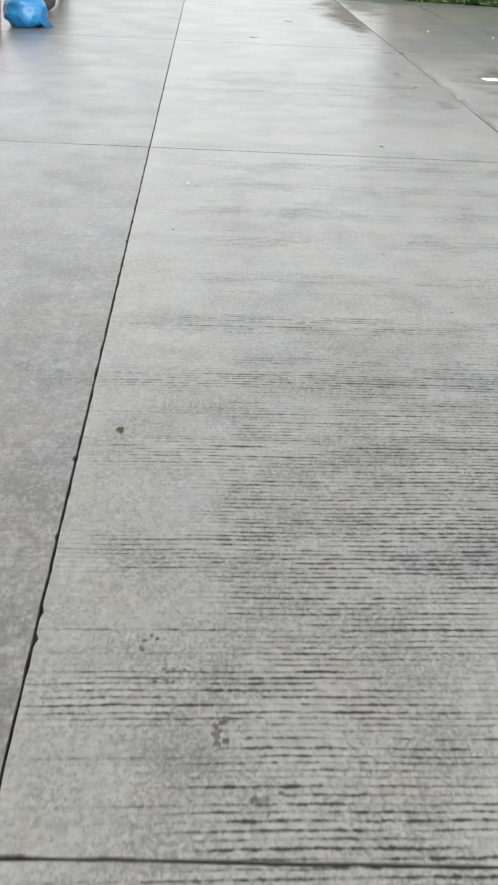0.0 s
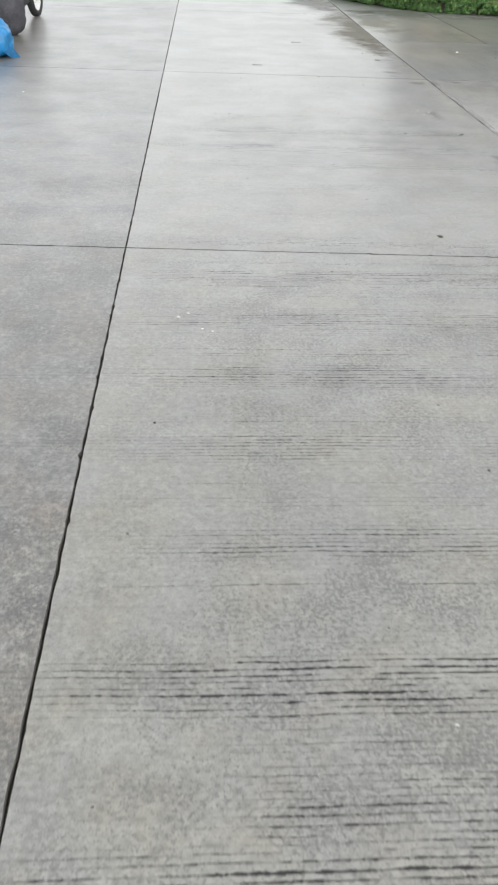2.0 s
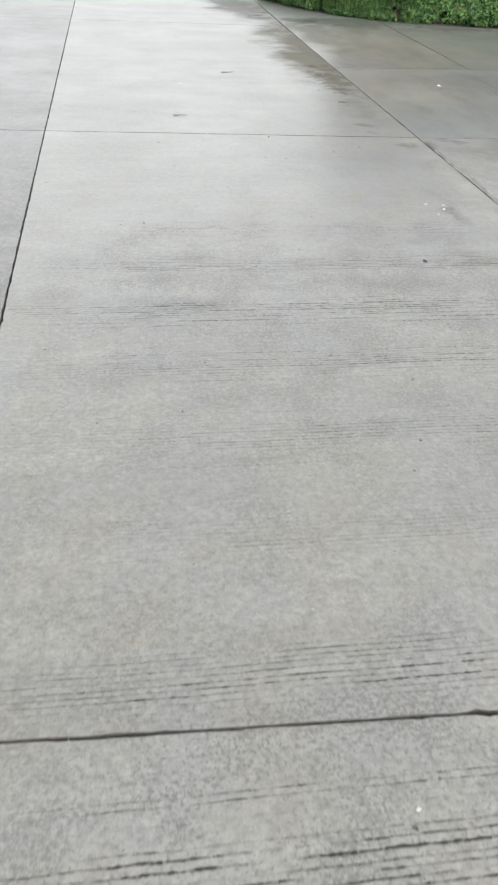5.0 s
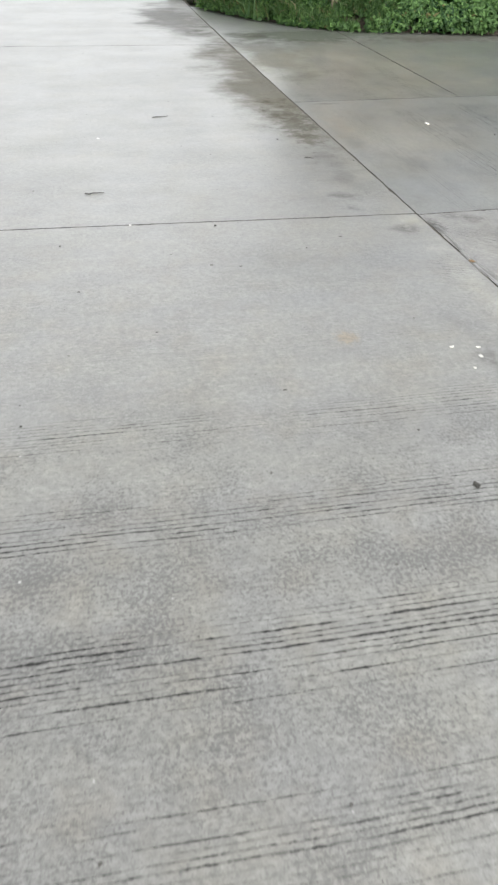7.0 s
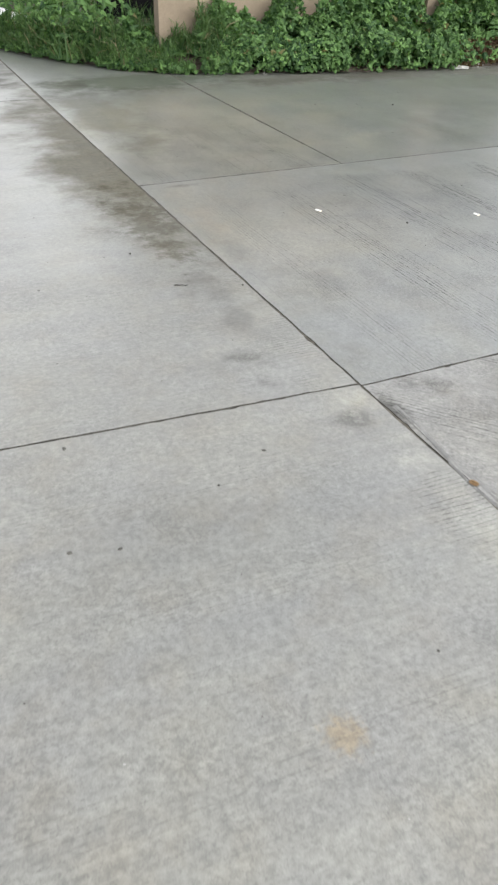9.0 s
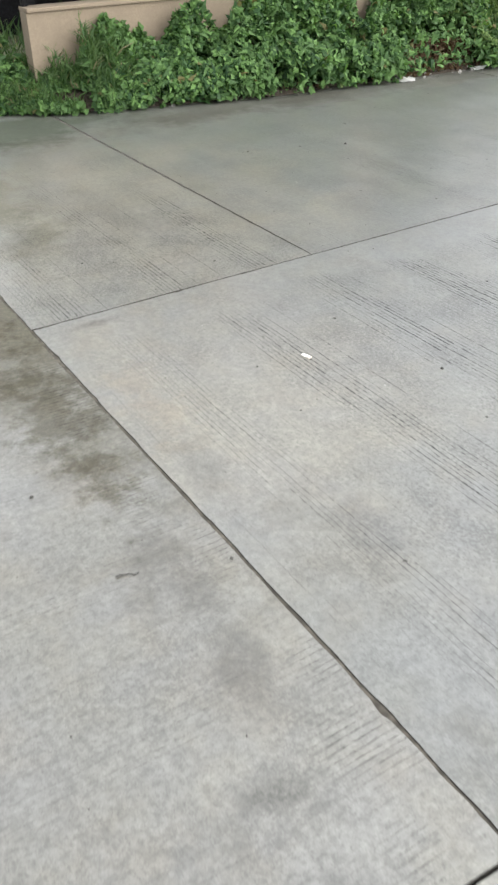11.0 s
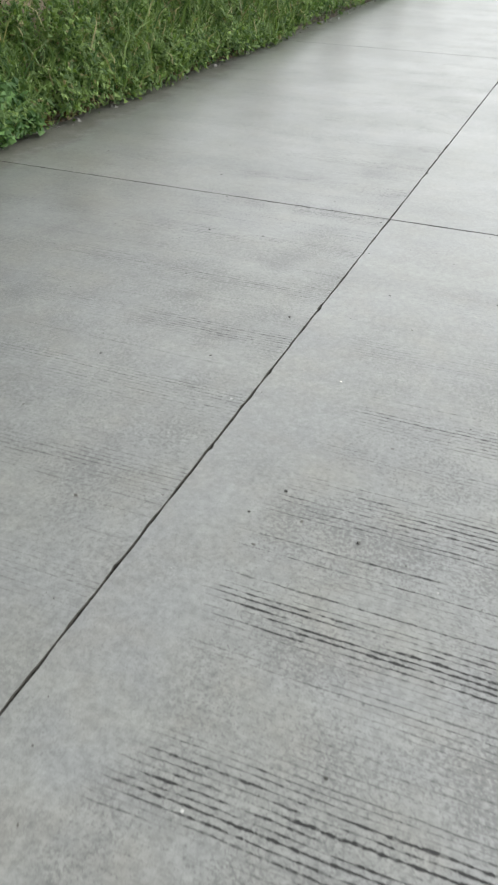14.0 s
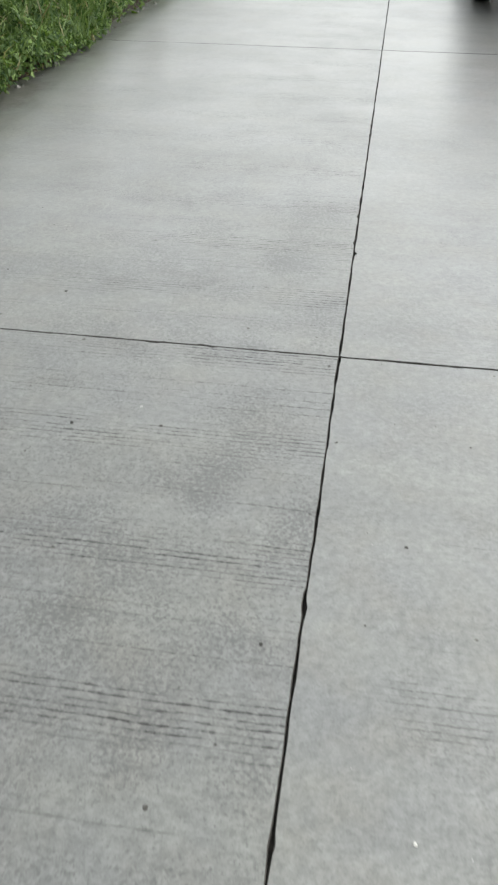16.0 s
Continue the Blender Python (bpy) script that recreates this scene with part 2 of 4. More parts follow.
def foliage(name, dark, light, dry, dry_share=0.05, rough=0.55):
    """Leaves that differ one from another, and let some light through."""
    m, nt, bsdf = nodes_of(name)
    n = Net(nt)
    r = n.island()
    p = n.position()
    c = n.mix(n.math("POWER", r, 1.3), dark, light)
    c = n.mix(n.ramp(n.noise(p, 1.6, 3), 0.4, 0.7, 0.0, 0.55), c, tuple(0.55 * a + 0.45 * b for a, b in zip(dark, light)))
    c = n.mix(n.ramp(r, 1 - dry_share, 1 - dry_share + 0.002), c, dry)
    nt.links.new(c, bsdf.inputs["Base Color"])
    bsdf.inputs["Roughness"].default_value = rough
    bsdf.inputs["Specular IOR Level"].default_value = 0.25
    tr = nt.nodes.new("ShaderNodeBsdfTranslucent")
    nt.links.new(n.mix(1.0, c, (1.2, 1.35, 0.6), "MULTIPLY"), tr.inputs["Color"])
    mx = nt.nodes.new("ShaderNodeMixShader")
    mx.inputs[0].default_value = 0.3
    nt.links.new(bsdf.outputs[0], mx.inputs[1])
    nt.links.new(tr.outputs[0], mx.inputs[2])
    nt.links.new(mx.outputs[0], nt.nodes["Material Output"].inputs["Surface"])
    return m


PHI = 1.2  # degrees by which the side road is turned against the main one
BROWN, SMUDGE, PALE = (0.5, 0.47, 0.37), (0.72, 0.72, 0.72), (1.25, 1.24, 1.2)
DARK = (0.55, 0.55, 0.57)
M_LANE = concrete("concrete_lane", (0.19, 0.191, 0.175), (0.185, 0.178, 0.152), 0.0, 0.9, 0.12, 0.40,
                  # the grey entry at (2.2, 17.3) paints the shade near the sack
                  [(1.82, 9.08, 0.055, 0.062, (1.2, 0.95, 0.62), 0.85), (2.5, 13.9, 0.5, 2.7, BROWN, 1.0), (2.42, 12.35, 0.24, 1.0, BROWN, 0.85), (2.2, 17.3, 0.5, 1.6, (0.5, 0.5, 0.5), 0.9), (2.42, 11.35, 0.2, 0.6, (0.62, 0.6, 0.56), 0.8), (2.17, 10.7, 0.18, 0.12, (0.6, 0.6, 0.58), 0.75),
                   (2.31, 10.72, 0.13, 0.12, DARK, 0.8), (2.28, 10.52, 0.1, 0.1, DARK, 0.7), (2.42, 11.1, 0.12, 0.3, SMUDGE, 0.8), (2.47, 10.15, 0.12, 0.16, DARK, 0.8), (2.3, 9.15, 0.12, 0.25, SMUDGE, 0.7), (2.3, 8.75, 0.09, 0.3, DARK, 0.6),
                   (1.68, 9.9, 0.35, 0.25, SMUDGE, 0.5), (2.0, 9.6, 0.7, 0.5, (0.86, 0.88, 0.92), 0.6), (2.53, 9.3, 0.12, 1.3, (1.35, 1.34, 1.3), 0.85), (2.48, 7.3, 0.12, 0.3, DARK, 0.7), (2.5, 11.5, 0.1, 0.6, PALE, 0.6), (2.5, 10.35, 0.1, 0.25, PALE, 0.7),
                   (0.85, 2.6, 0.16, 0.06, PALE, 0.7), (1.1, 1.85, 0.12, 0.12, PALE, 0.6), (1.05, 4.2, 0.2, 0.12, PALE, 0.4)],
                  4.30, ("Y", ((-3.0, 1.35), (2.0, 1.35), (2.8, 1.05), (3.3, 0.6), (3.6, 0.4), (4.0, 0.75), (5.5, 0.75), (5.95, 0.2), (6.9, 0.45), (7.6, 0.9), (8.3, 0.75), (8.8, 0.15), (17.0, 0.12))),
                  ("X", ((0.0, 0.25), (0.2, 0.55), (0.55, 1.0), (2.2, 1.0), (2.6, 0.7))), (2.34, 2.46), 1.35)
M_LEFT = concrete("concrete_left_lane", (0.143, 0.143, 0.129), (0.142, 0.126, 0.106), 0.0, 0.12, 1.35, 0.44,
                  [(-2.0, 11.4, 1.0, 2.6, (0.7, 0.68, 0.64), 0.7), (-0.25, 1.9, 0.22, 0.3, (1.06, 0.96, 0.9), 0.8)])
SIDE_STAINS = [(2.85, 15.0, 0.4, 1.5, (0.55, 0.54, 0.44), 0.8), (3.5, 15.95, 0.95, 0.5, (0.36, 0.42, 0.31), 0.95), (8.0, 15.55, 7.0, 0.28, (0.55, 0.53, 0.46), 0.8), (5.2, 15.7, 1.4, 0.3, (0.5, 0.5, 0.42), 0.8),
               (3.3, 14.0, 1.6, 1.7, (1.32, 1.24, 1.13), 0.95)]
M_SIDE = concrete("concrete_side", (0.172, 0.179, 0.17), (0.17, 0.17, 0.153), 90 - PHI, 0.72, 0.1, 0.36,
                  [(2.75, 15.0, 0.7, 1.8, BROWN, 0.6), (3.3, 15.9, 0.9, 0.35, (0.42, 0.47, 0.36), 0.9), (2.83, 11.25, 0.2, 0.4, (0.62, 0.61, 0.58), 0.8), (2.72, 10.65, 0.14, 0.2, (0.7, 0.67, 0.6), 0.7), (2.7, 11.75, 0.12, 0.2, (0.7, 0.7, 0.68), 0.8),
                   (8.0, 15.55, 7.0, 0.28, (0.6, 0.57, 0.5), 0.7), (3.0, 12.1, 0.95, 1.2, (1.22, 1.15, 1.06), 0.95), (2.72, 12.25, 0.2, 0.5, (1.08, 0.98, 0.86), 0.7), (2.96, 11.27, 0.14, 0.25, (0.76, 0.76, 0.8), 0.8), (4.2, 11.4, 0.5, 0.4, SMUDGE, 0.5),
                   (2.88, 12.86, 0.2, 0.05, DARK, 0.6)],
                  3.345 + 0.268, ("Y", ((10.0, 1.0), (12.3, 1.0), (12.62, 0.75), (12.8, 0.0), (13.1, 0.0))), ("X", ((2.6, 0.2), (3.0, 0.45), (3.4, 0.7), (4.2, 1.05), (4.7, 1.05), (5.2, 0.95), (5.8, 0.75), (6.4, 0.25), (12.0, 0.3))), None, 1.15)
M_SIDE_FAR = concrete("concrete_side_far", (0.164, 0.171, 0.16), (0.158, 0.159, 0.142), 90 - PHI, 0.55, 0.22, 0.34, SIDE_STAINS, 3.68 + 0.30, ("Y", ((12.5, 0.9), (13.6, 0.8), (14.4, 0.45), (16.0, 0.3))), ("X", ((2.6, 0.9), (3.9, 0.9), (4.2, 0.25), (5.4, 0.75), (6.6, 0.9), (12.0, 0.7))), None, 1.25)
M_APRON = concrete("concrete_apron", (0.205, 0.203, 0.189), (0.175, 0.168, 0.147), 50.0, 0.25, 0.6, 0.5,
                   [(3.75, 8.4, 0.8, 1.4, (0.42, 0.39, 0.33), 0.95), (2.76, 8.5, 0.2, 1.5, (1.5, 1.5, 1.54), 0.9), (3.3, 10.0, 0.8, 0.22, (0.62, 0.58, 0.5), 0.7), (3.6, 6.0, 1.0, 1.6, (0.34, 0.33, 0.3), 0.9), (2.8, 10.3, 0.16, 0.12, DARK, 0.8), (3.1, 10.15, 0.25, 0.16, (0.6, 0.58, 0.53), 0.8), (2.62, 10.18, 0.06, 0.13, (0.4, 0.4, 0.4), 0.9)])
M_JOINT = plain("joint_dirt", (0.058, 0.054, 0.047), 0.95, 0, 60, 0.4, 0.8, 0.004)
M_MORTAR = plain("mortar", (0.19, 0.19, 0.183), 0.85, 0, 35, 0.2, 0.8, 0.003)
M_GRIT = plain("concrete_crumb", (0.2, 0.195, 0.18), 0.9, 0, 60, 0.3)
M_SOIL = plain("soil", (0.07, 0.055, 0.04), 0.95, 0, 45, 0.45, 1.0, 0.02)
M_GROUND = plain("ground_earth", (0.09, 0.1, 0.05), 0.95, 0, 8, 0.4, 1.0, 0.03)
M_PLASTER = plain("beige_plaster", (0.19, 0.152, 0.108), 0.85, 0, 70, 0.08, 0.35, 0.002)
M_LEDGE = plain("ledge_render", (0.27, 0.24, 0.19), 0.85, 0, 40, 0.2, 0.4, 0.003)
M_BLACK = plain("black_paint", (0.01, 0.01, 0.011), 0.55, 0, 60, 0.3, 0.1, 0.001)
M_BLACK.node_tree.nodes["Principled BSDF"].inputs["Specular IOR Level"].default_value = 0.06
# near black and dull: deep shade behind the wall, given as a colour
M_SHED_SHADE = plain("shed_shade_black", (0.008, 0.008, 0.009), 0.95, 0, 30, 0.4, 0.3, 0.003)
M_SHED_SHADE.node_tree.nodes["Principled BSDF"].inputs["Specular IOR Level"].default_value = 0.1
M_WHITE = plain("white_render", (0.7, 0.71, 0.72), 0.7, 0, 12, 0.04)
M_LEAF = foliage("vine_leaf", (0.016, 0.05, 0.015), (0.14, 0.255, 0.078), (0.12, 0.115, 0.045), 0.012)
M_WEED = foliage("weed_leaf", (0.032, 0.07, 0.018), (0.185, 0.27, 0.075), (0.19, 0.17, 0.08), 0.03)
M_GRASS = foliage("grass_blade", (0.025, 0.062, 0.02), (0.1, 0.165, 0.055), (0.16, 0.145, 0.08), 0.06)
M_STRAW = foliage("pale_grass_blade", (0.05, 0.095, 0.028), (0.2, 0.27, 0.1), (0.25, 0.23, 0.12), 0.1)
M_DEAD = foliage("dead_leaf", (0.06, 0.035, 0.02), (0.13, 0.085, 0.05), (0.2, 0.17, 0.1), 0.1, 0.8)
M_PLASTIC = plain("white_plastic", (0.8, 0.8, 0.78), 0.35, 0, 30, 0.08)
M_FILTER = plain("filter_paper", (0.72, 0.67, 0.58), 0.8, 0, 300, 0.2)
M_PAPER = plain("white_paper", (0.82, 0.81, 0.77), 0.85, 0, 200, 0.06)
M_STONE = plain("dark_stone", (0.07, 0.068, 0.062), 0.85, 0, 120, 0.4, 0.6, 0.002)
M_SPOT = plain("dirt_spot", (0.085, 0.082, 0.072), 0.7, 0, 90, 0.3, 0.0, 0.002, 0.35)
M_CHALK = plain("pale_spot", (0.45, 0.445, 0.425), 0.8, 0, 90, 0.15)
M_ORANGE = plain("orange_leaf", (0.3, 0.19, 0.09), 0.7, 0, 60, 0.35, 0.3, 0.002)
M_BLUE = plain("blue_plastic", (0.006, 0.13, 0.3), 0.32, 0, 14, 0.25, 0.5, 0.01)
M_PINK = plain("pink_plastic", (0.55, 0.34, 0.38), 0.45, 0, 20, 0.06)
M_FAIRING = plain("dark_fairing", (0.035, 0.034, 0.042), 0.4, 0, 10, 0.15)
M_TYRE = plain("tyre_rubber", (0.012, 0.012, 0.012), 0.75, 0, 90, 0.3, 0.4, 0.003)
M_RIM = plain("pale_rim", (0.62, 0.62, 0.62), 0.35, 0.3, 50, 0.1)
M_SEAT = plain("seat_vinyl", (0.03, 0.03, 0.032), 0.5, 0, 120, 0.3, 0.3, 0.001)
M_SACK = plain("woven_sack", (0.5, 0.51, 0.51), 0.6, 0, 25, 0.15, 0.6, 0.01)
M_CARBODY = plain("dark_car_paint", (0.03, 0.028, 0.026), 0.25, 0.2, 30, 0.1)
M_LAMP = plain("lamp_red", (0.3, 0.02, 0.02), 0.2, 0, 30, 0.1)
M_GLASS = plain("dark_glass", (0.02, 0.022, 0.025), 0.05, 0, 30, 0.05)


# ---- building helpers ----
def part(name, bm, material, parent=None, label=""):
    me = bpy.data.meshes.new(name)
    bm.normal_update()
    bm.to_mesh(me)
    bm.free()
    me.materials.append(material)
    ob = new(name, me)
    if parent is not None:
        ob.parent = parent
    if label:
        ob["label"] = label
    return ob


def smooth(ob):
    for f in ob.data.polygons:
        f.use_smooth = True
    return ob


def raw(name, verts, faces, material, parent=None):
    me = bpy.data.meshes.new(name)
    me.from_pydata(verts, [], faces)
    me.materials.append(material)
    ob = new(name, me)
    if parent is not None:
        ob.parent = parent
    return ob


def add_box(bm, x0, y0, z0, x1, y1, z1, bevel=0.0):
    r = bmesh.ops.create_cube(bm, size=1, matrix=Matrix.Translation(((x0 + x1) / 2, (y0 + y1) / 2, (z0 + z1) / 2)) @ Matrix.Diagonal((x1 - x0, y1 - y0, z1 - z0, 1)))
    if bevel:
        edges = {e for v in r["verts"] for e in v.link_edges}
        bmesh.ops.bevel(bm, geom=list(edges), offset=bevel, segments=2, affect="EDGES", profile=0.6)
    return bm


def add_tube(bm, pts, radius, sides=8, closed=False):
    rings = []
    n = len(pts)
    for k, q in enumerate(pts):
        q = Vector(q)
        a = Vector(pts[(k - 1) % n] if closed or k else pts[0])
        b = Vector(pts[(k + 1) % n] if closed or k < n - 1 else pts[-1])
        d = (b - a).normalized()
        u = d.orthogonal().normalized() if abs(d.z) > 0.95 else d.cross(Vector((0, 0, 1))).normalized()
        w = d.cross(u)
        r = radius[k] if isinstance(radius, (list, tuple)) else radius
        rings.append([bm.verts.new(q + r * (math.cos(a2) * u + math.sin(a2) * w)) for a2 in (2 * math.pi * i / sides for i in range(sides))])
    for k in range(n if closed else n - 1):
        a, b = rings[k], rings[(k + 1) % n]
        for i in range(sides):
            bm.faces.new((a[i], a[(i + 1) % sides], b[(i + 1) % sides], b[i]))
    if not closed:
        bm.faces.new(rings[0][::-1])
        bm.faces.new(rings[-1])
    return bm


def add_lathe(bm, profile, m, sides=20, close=False):
    """profile: (radius, height) pairs, turned about z, then placed by m."""
    rings = [[bm.verts.new(m @ Vector((r * math.cos(2 * math.pi * i / sides), r * math.sin(2 * math.pi * i / sides), h))) for i in range(sides)] for r, h in profile]
    pairs = list(zip(rings, rings[1:])) + ([(rings[-1], rings[0])] if close else [])
    for a, b in pairs:
        for i in range(sides):
            bm.faces.new((a[i], a[(i + 1) % sides], b[(i + 1) % sides], b[i]))
    if not close:
        bm.faces.new(rings[0][::-1])
        bm.faces.new(rings[-1])
    return bm


def thing(name, m, label, category, group="", kind=""):
    ob = new(name)
    ob.empty_display_size = 0.1
    ob.matrix_world = m
    return tagged(ob, label, category, group, kind)


# ---- ground and roads ----
L1_Y, L1_S = 12.94, math.tan(radians(PHI))
J_S = -math.tan(radians(2.0))
EDGE_X = 2.585  # the outer edge of the main lane, at y = 11.6
VERGE_Y = 15.62


def edge(y):
    return EDGE_X - 0.014 * (max(4.0, min(16.0, y)) - 11.6)


def l1(x):
    return L1_Y + L1_S * (x - 2.7)


def l0(x):
    return 10.37 + 0.1 * min(x - 2.6, 1.2) + L1_S * max(0, x - 3.8)


def tx(x0, y):
    return x0 - L1_S * (y - L1_Y)


rng = random.Random(7)


def ragged(corners, gap, chip, step=0.035, seed=0):
    """The outline of a slab: a polygon drawn in by half the joint, with worn and chipped edges."""
    r = random.Random(seed)
    cx = sum(c[0] for c in corners) / len(corners)
    cy = sum(c[1] for c in corners) / len(corners)
    pts = []
    n = len(corners)
    for k in range(n):
        a, b = Vector(corners[k]), Vector(corners[(k + 1) % n])
        d = b - a
        length = d.length
        d.normalize()
        inward = Vector((-d.y, d.x))
        if inward.dot(Vector((cx, cy)) - a) < 0:
            inward = -inward
        count = max(2, int(length / step))
        for i in range(count):
            s = i / count * length
            q = a + d * s
            w = gap + 0.0036 * noise.noise(Vector((q.x * 11, q.y * 11, seed))) + 0.0016 * noise.noise(Vector((q.x * 1.7, q.y * 1.7, seed + 5)))
            c = noise.noise(Vector((q.x * 24, q.y * 24, seed + 11)))
            if c > 0.3:
                w += chip * (c - 0.3) * 6 * r.uniform(0.5, 1.3)
            ease = min(1.0, s / 0.03, (length - s) / 0.03)
            q = q + inward * max(0.001, w)
            if ease < 1:
                q = q + (Vector((cx, cy)) - q).normalized() * gap * (1 - ease) * 0.6
            pts.append((q.x, q.y))
    return pts


def slab(corners, material, parent, seed, gap=0.003, chip=0.0028, top=0.0):
    ring = ragged(corners, gap, chip, 0.022, seed)
    cx = sum(c[0] for c in ring) / len(ring)
    cy = sum(c[1] for c in ring) / len(ring)
    n = len(ring)
    verts, faces = [], []
    for inset, z in ((0.0, -0.1), (0.0, -0.003), (0.002, 0.0)):
        for x, y in ring:
            dx, dy = cx - x, cy - y
            length = math.hypot(dx, dy)
            verts.append((x + dx / length * inset, y + dy / length * inset, z + top))
    for lay in (0, 1):
        for i in range(n):
            j = (i + 1) % n
            faces.append((lay * n + i, lay * n + j, (lay + 1) * n + j, (lay + 1) * n + i))
    faces.append(tuple(range(2 * n, 3 * n)))
    area = sum(ring[i][0] * ring[(i + 1) % n][1] - ring[(i + 1) % n][0] * ring[i][1] for i in range(n))
    if area < 0:
        faces = [f[::-1] for f in faces]
    ob = raw("concrete_slab", verts, faces, material, parent)
    ob.data.materials.append(M_JOINT)
    for f in ob.data.polygons[:2 * n]:
        f.material_index = 1
    return ob


def flat(name, x0, y0, x1, y1, z, material, thick=0.05):
    bm = bmesh.new()
    add_box(bm, x0, y0, z - thick, x1, y1, z)
    return part(name, bm, material)


ground = tagged(flat("ground", -900, -900, 900, 900, -0.075, M_GROUND), "bare earth with thin grass around the concrete roads", "ground", kind="structure")
road_main = tagged(flat("road_main", -5.4, -15, EDGE_X - 0.06, 70, -0.024, M_JOINT), "pale grey broom-finished concrete road in two lanes of slabs", "road", kind="structure")
road_side = tagged(flat("road_side", EDGE_X - 0.06, -14, 44, VERGE_Y - 0.02, -0.025, M_JOINT), "damp grey-brown concrete side road in slabs", "road", kind="structure")
flat_corner = tagged(flat("road_corner", EDGE_X - 0.06, VERGE_Y - 0.02, 7.6, 16.4, -0.025, M_JOINT), "dark earth under the side road's corner slab", "road", kind="structure")

JOINTS = [0.575 + 5.0 * k for k in range(-3, 13)]
JOINTS[4], JOINTS[5] = 5.6, 10.475
for k, (a, b) in enumerate(zip(JOINTS, JOINTS[1:])):
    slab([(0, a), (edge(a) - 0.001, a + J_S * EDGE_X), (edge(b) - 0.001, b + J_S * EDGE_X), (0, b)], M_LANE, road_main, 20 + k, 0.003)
    slab([(-2.65, a - J_S * 2.65), (0, a), (0, b), (-2.65, b - J_S * 2.65)], M_LEFT, road_main, 60 + k)
    slab([(-5.35, a - J_S * 5.35), (-2.65, a - J_S * 2.65), (-2.65, b - J_S * 2.65), (-5.35, b - J_S * 5.35)], M_LEFT, road_main, 90 + k)

T = [EDGE_X + 0.001, 3.95, 7.58, 12.36, 17.1, 21.9, 26.7, 31.5, 36.3, 41.1]
near = T[:1] + T[2:]
for k, (a, b) in enumerate(zip(near, near[1:])):
    slab([(edge(l0(a)) if k == 0 else tx(a, l0(a)), l0(a)), (tx(b, l0(b)), l0(b)), (tx(b, l1(b)), l1(b)), (edge(l1(a)) if k == 0 else tx(a, l1(a)), l1(a))], M_SIDE, road_side, 120 + k)
    slab([(edge(5.2) if k == 0 else a, 5.2), (b, 5.2), (tx(b, l0(b)), l0(b)), (edge(l0(a)) if k == 0 else tx(a, l0(a)), l0(a))], M_APRON, road_side, 160 + k, 0.004, 0.004)
    slab([(edge(0.2) if k == 0 else a, 0.2), (b, 0.2), (b, 5.2), (edge(5.2) if k == 0 else a, 5.2)], M_APRON, road_side, 180 + k)
    for j in range(3):
        slab([(edge(0) if k == 0 else a, -4.7 * j - 4.5), (b, -4.7 * j - 4.5), (b, -4.7 * j + 0.2), (edge(0) if k == 0 else a, -4.7 * j + 0.2)], M_APRON, road_side, 200 + 10 * j + k)
for k, (a, b) in enumerate(zip(T[1:], T[2:])):
    slab([(tx(a, l1(a)), l1(a)), (tx(b, l1(b)), l1(b)), (tx(b, VERGE_Y), VERGE_Y + (0.14 if k == 0 else 0))] + ([(5.6, 15.95), (4.5, 16.25)] if k == 0 else []) + [(tx(a, VERGE_Y), VERGE_Y + (0.75 if k == 0 else 0.14 if k == 1 else 0))], M_SIDE_FAR, road_side, 140 + k, 0.002)
slab([(edge(12.94), l1(T[0])), (tx(3.95, l1(3.95)), l1(3.95)), (tx(3.95, 16.38), 16.38), (3.5, 16.75), (3.05, 17.4), (2.7, 18.15), (edge(18), 18.3)], M_SIDE_FAR, road_side, 139, 0.0024)

bm = bmesh.new()
ring = [bm.verts.new((edge(y) + s * 0.03, y, z)) for z in (-0.024, -0.0035) for s, y in ((-1, -14), (1, -14), (1, 4), (1, 16), (1, 30), (-1, 30), (-1, 16), (-1, 4))]
bm.faces.new(ring[8:])
for i in range(8):
    bm.faces.new((ring[i], ring[(i + 1) % 8], ring[8 + (i + 1) % 8], ring[8 + i]))
tagged(part("joint_filler", bm, plain("joint_silt", (0.1, 0.09, 0.072), 0.95, 0, 30, 0.5, 1.0, 0.006)), "brown silt packed in the joint between the two roads", "joint", kind="structure")

bm = bmesh.new()
add_box(bm, 3.87, L1_Y + 0.05, -0.0235, 3.97, 16.3, -0.004)
tagged(part("side_joint_filler", bm, plain("pale_joint_silt", (0.12, 0.11, 0.095), 0.95, 0, 30, 0.4, 1.0, 0.004)), "grey silt that fills a joint of the side road", "joint", kind="structure")

# a rough ridge of pale mortar along the outer edge of the main lane
mv, mf = [], []
rows_n = 120
for i in range(rows_n):
    y = 5.9 + 4.3 * i / (rows_n - 1)
    wide = 0.014 + 0.035 * abs(noise.noise(Vector((y * 1.3, 3, 0)))) + 0.02 * max(0, math.sin((y - 6.2) * 0.9))
    off = 0.02 * noise.noise(Vector((y * 2.1, 8, 0)))
    for j in range(7):
        s = j / 6 * 2 - 1
        z = -0.002 + 0.009 * (1 - s * s) * (0.5 + 1.2 * noise.noise(Vector((y * 5, s * 2, 1)))) - (0.008 if abs(s) == 1 else 0)
        mv.append((edge(y) + 0.03 + off + s * wide, y, z))
for i in range(rows_n - 1):
    for j in range(6):
        a = i * 7 + j
        mf.append((a, a + 1, a + 8, a + 7))
mortar = smooth(raw("mortar_ridge", mv, mf, M_MORTAR))
tagged(mortar, "rough pale mortar smeared along the concrete joint", "mortar", kind="structure")


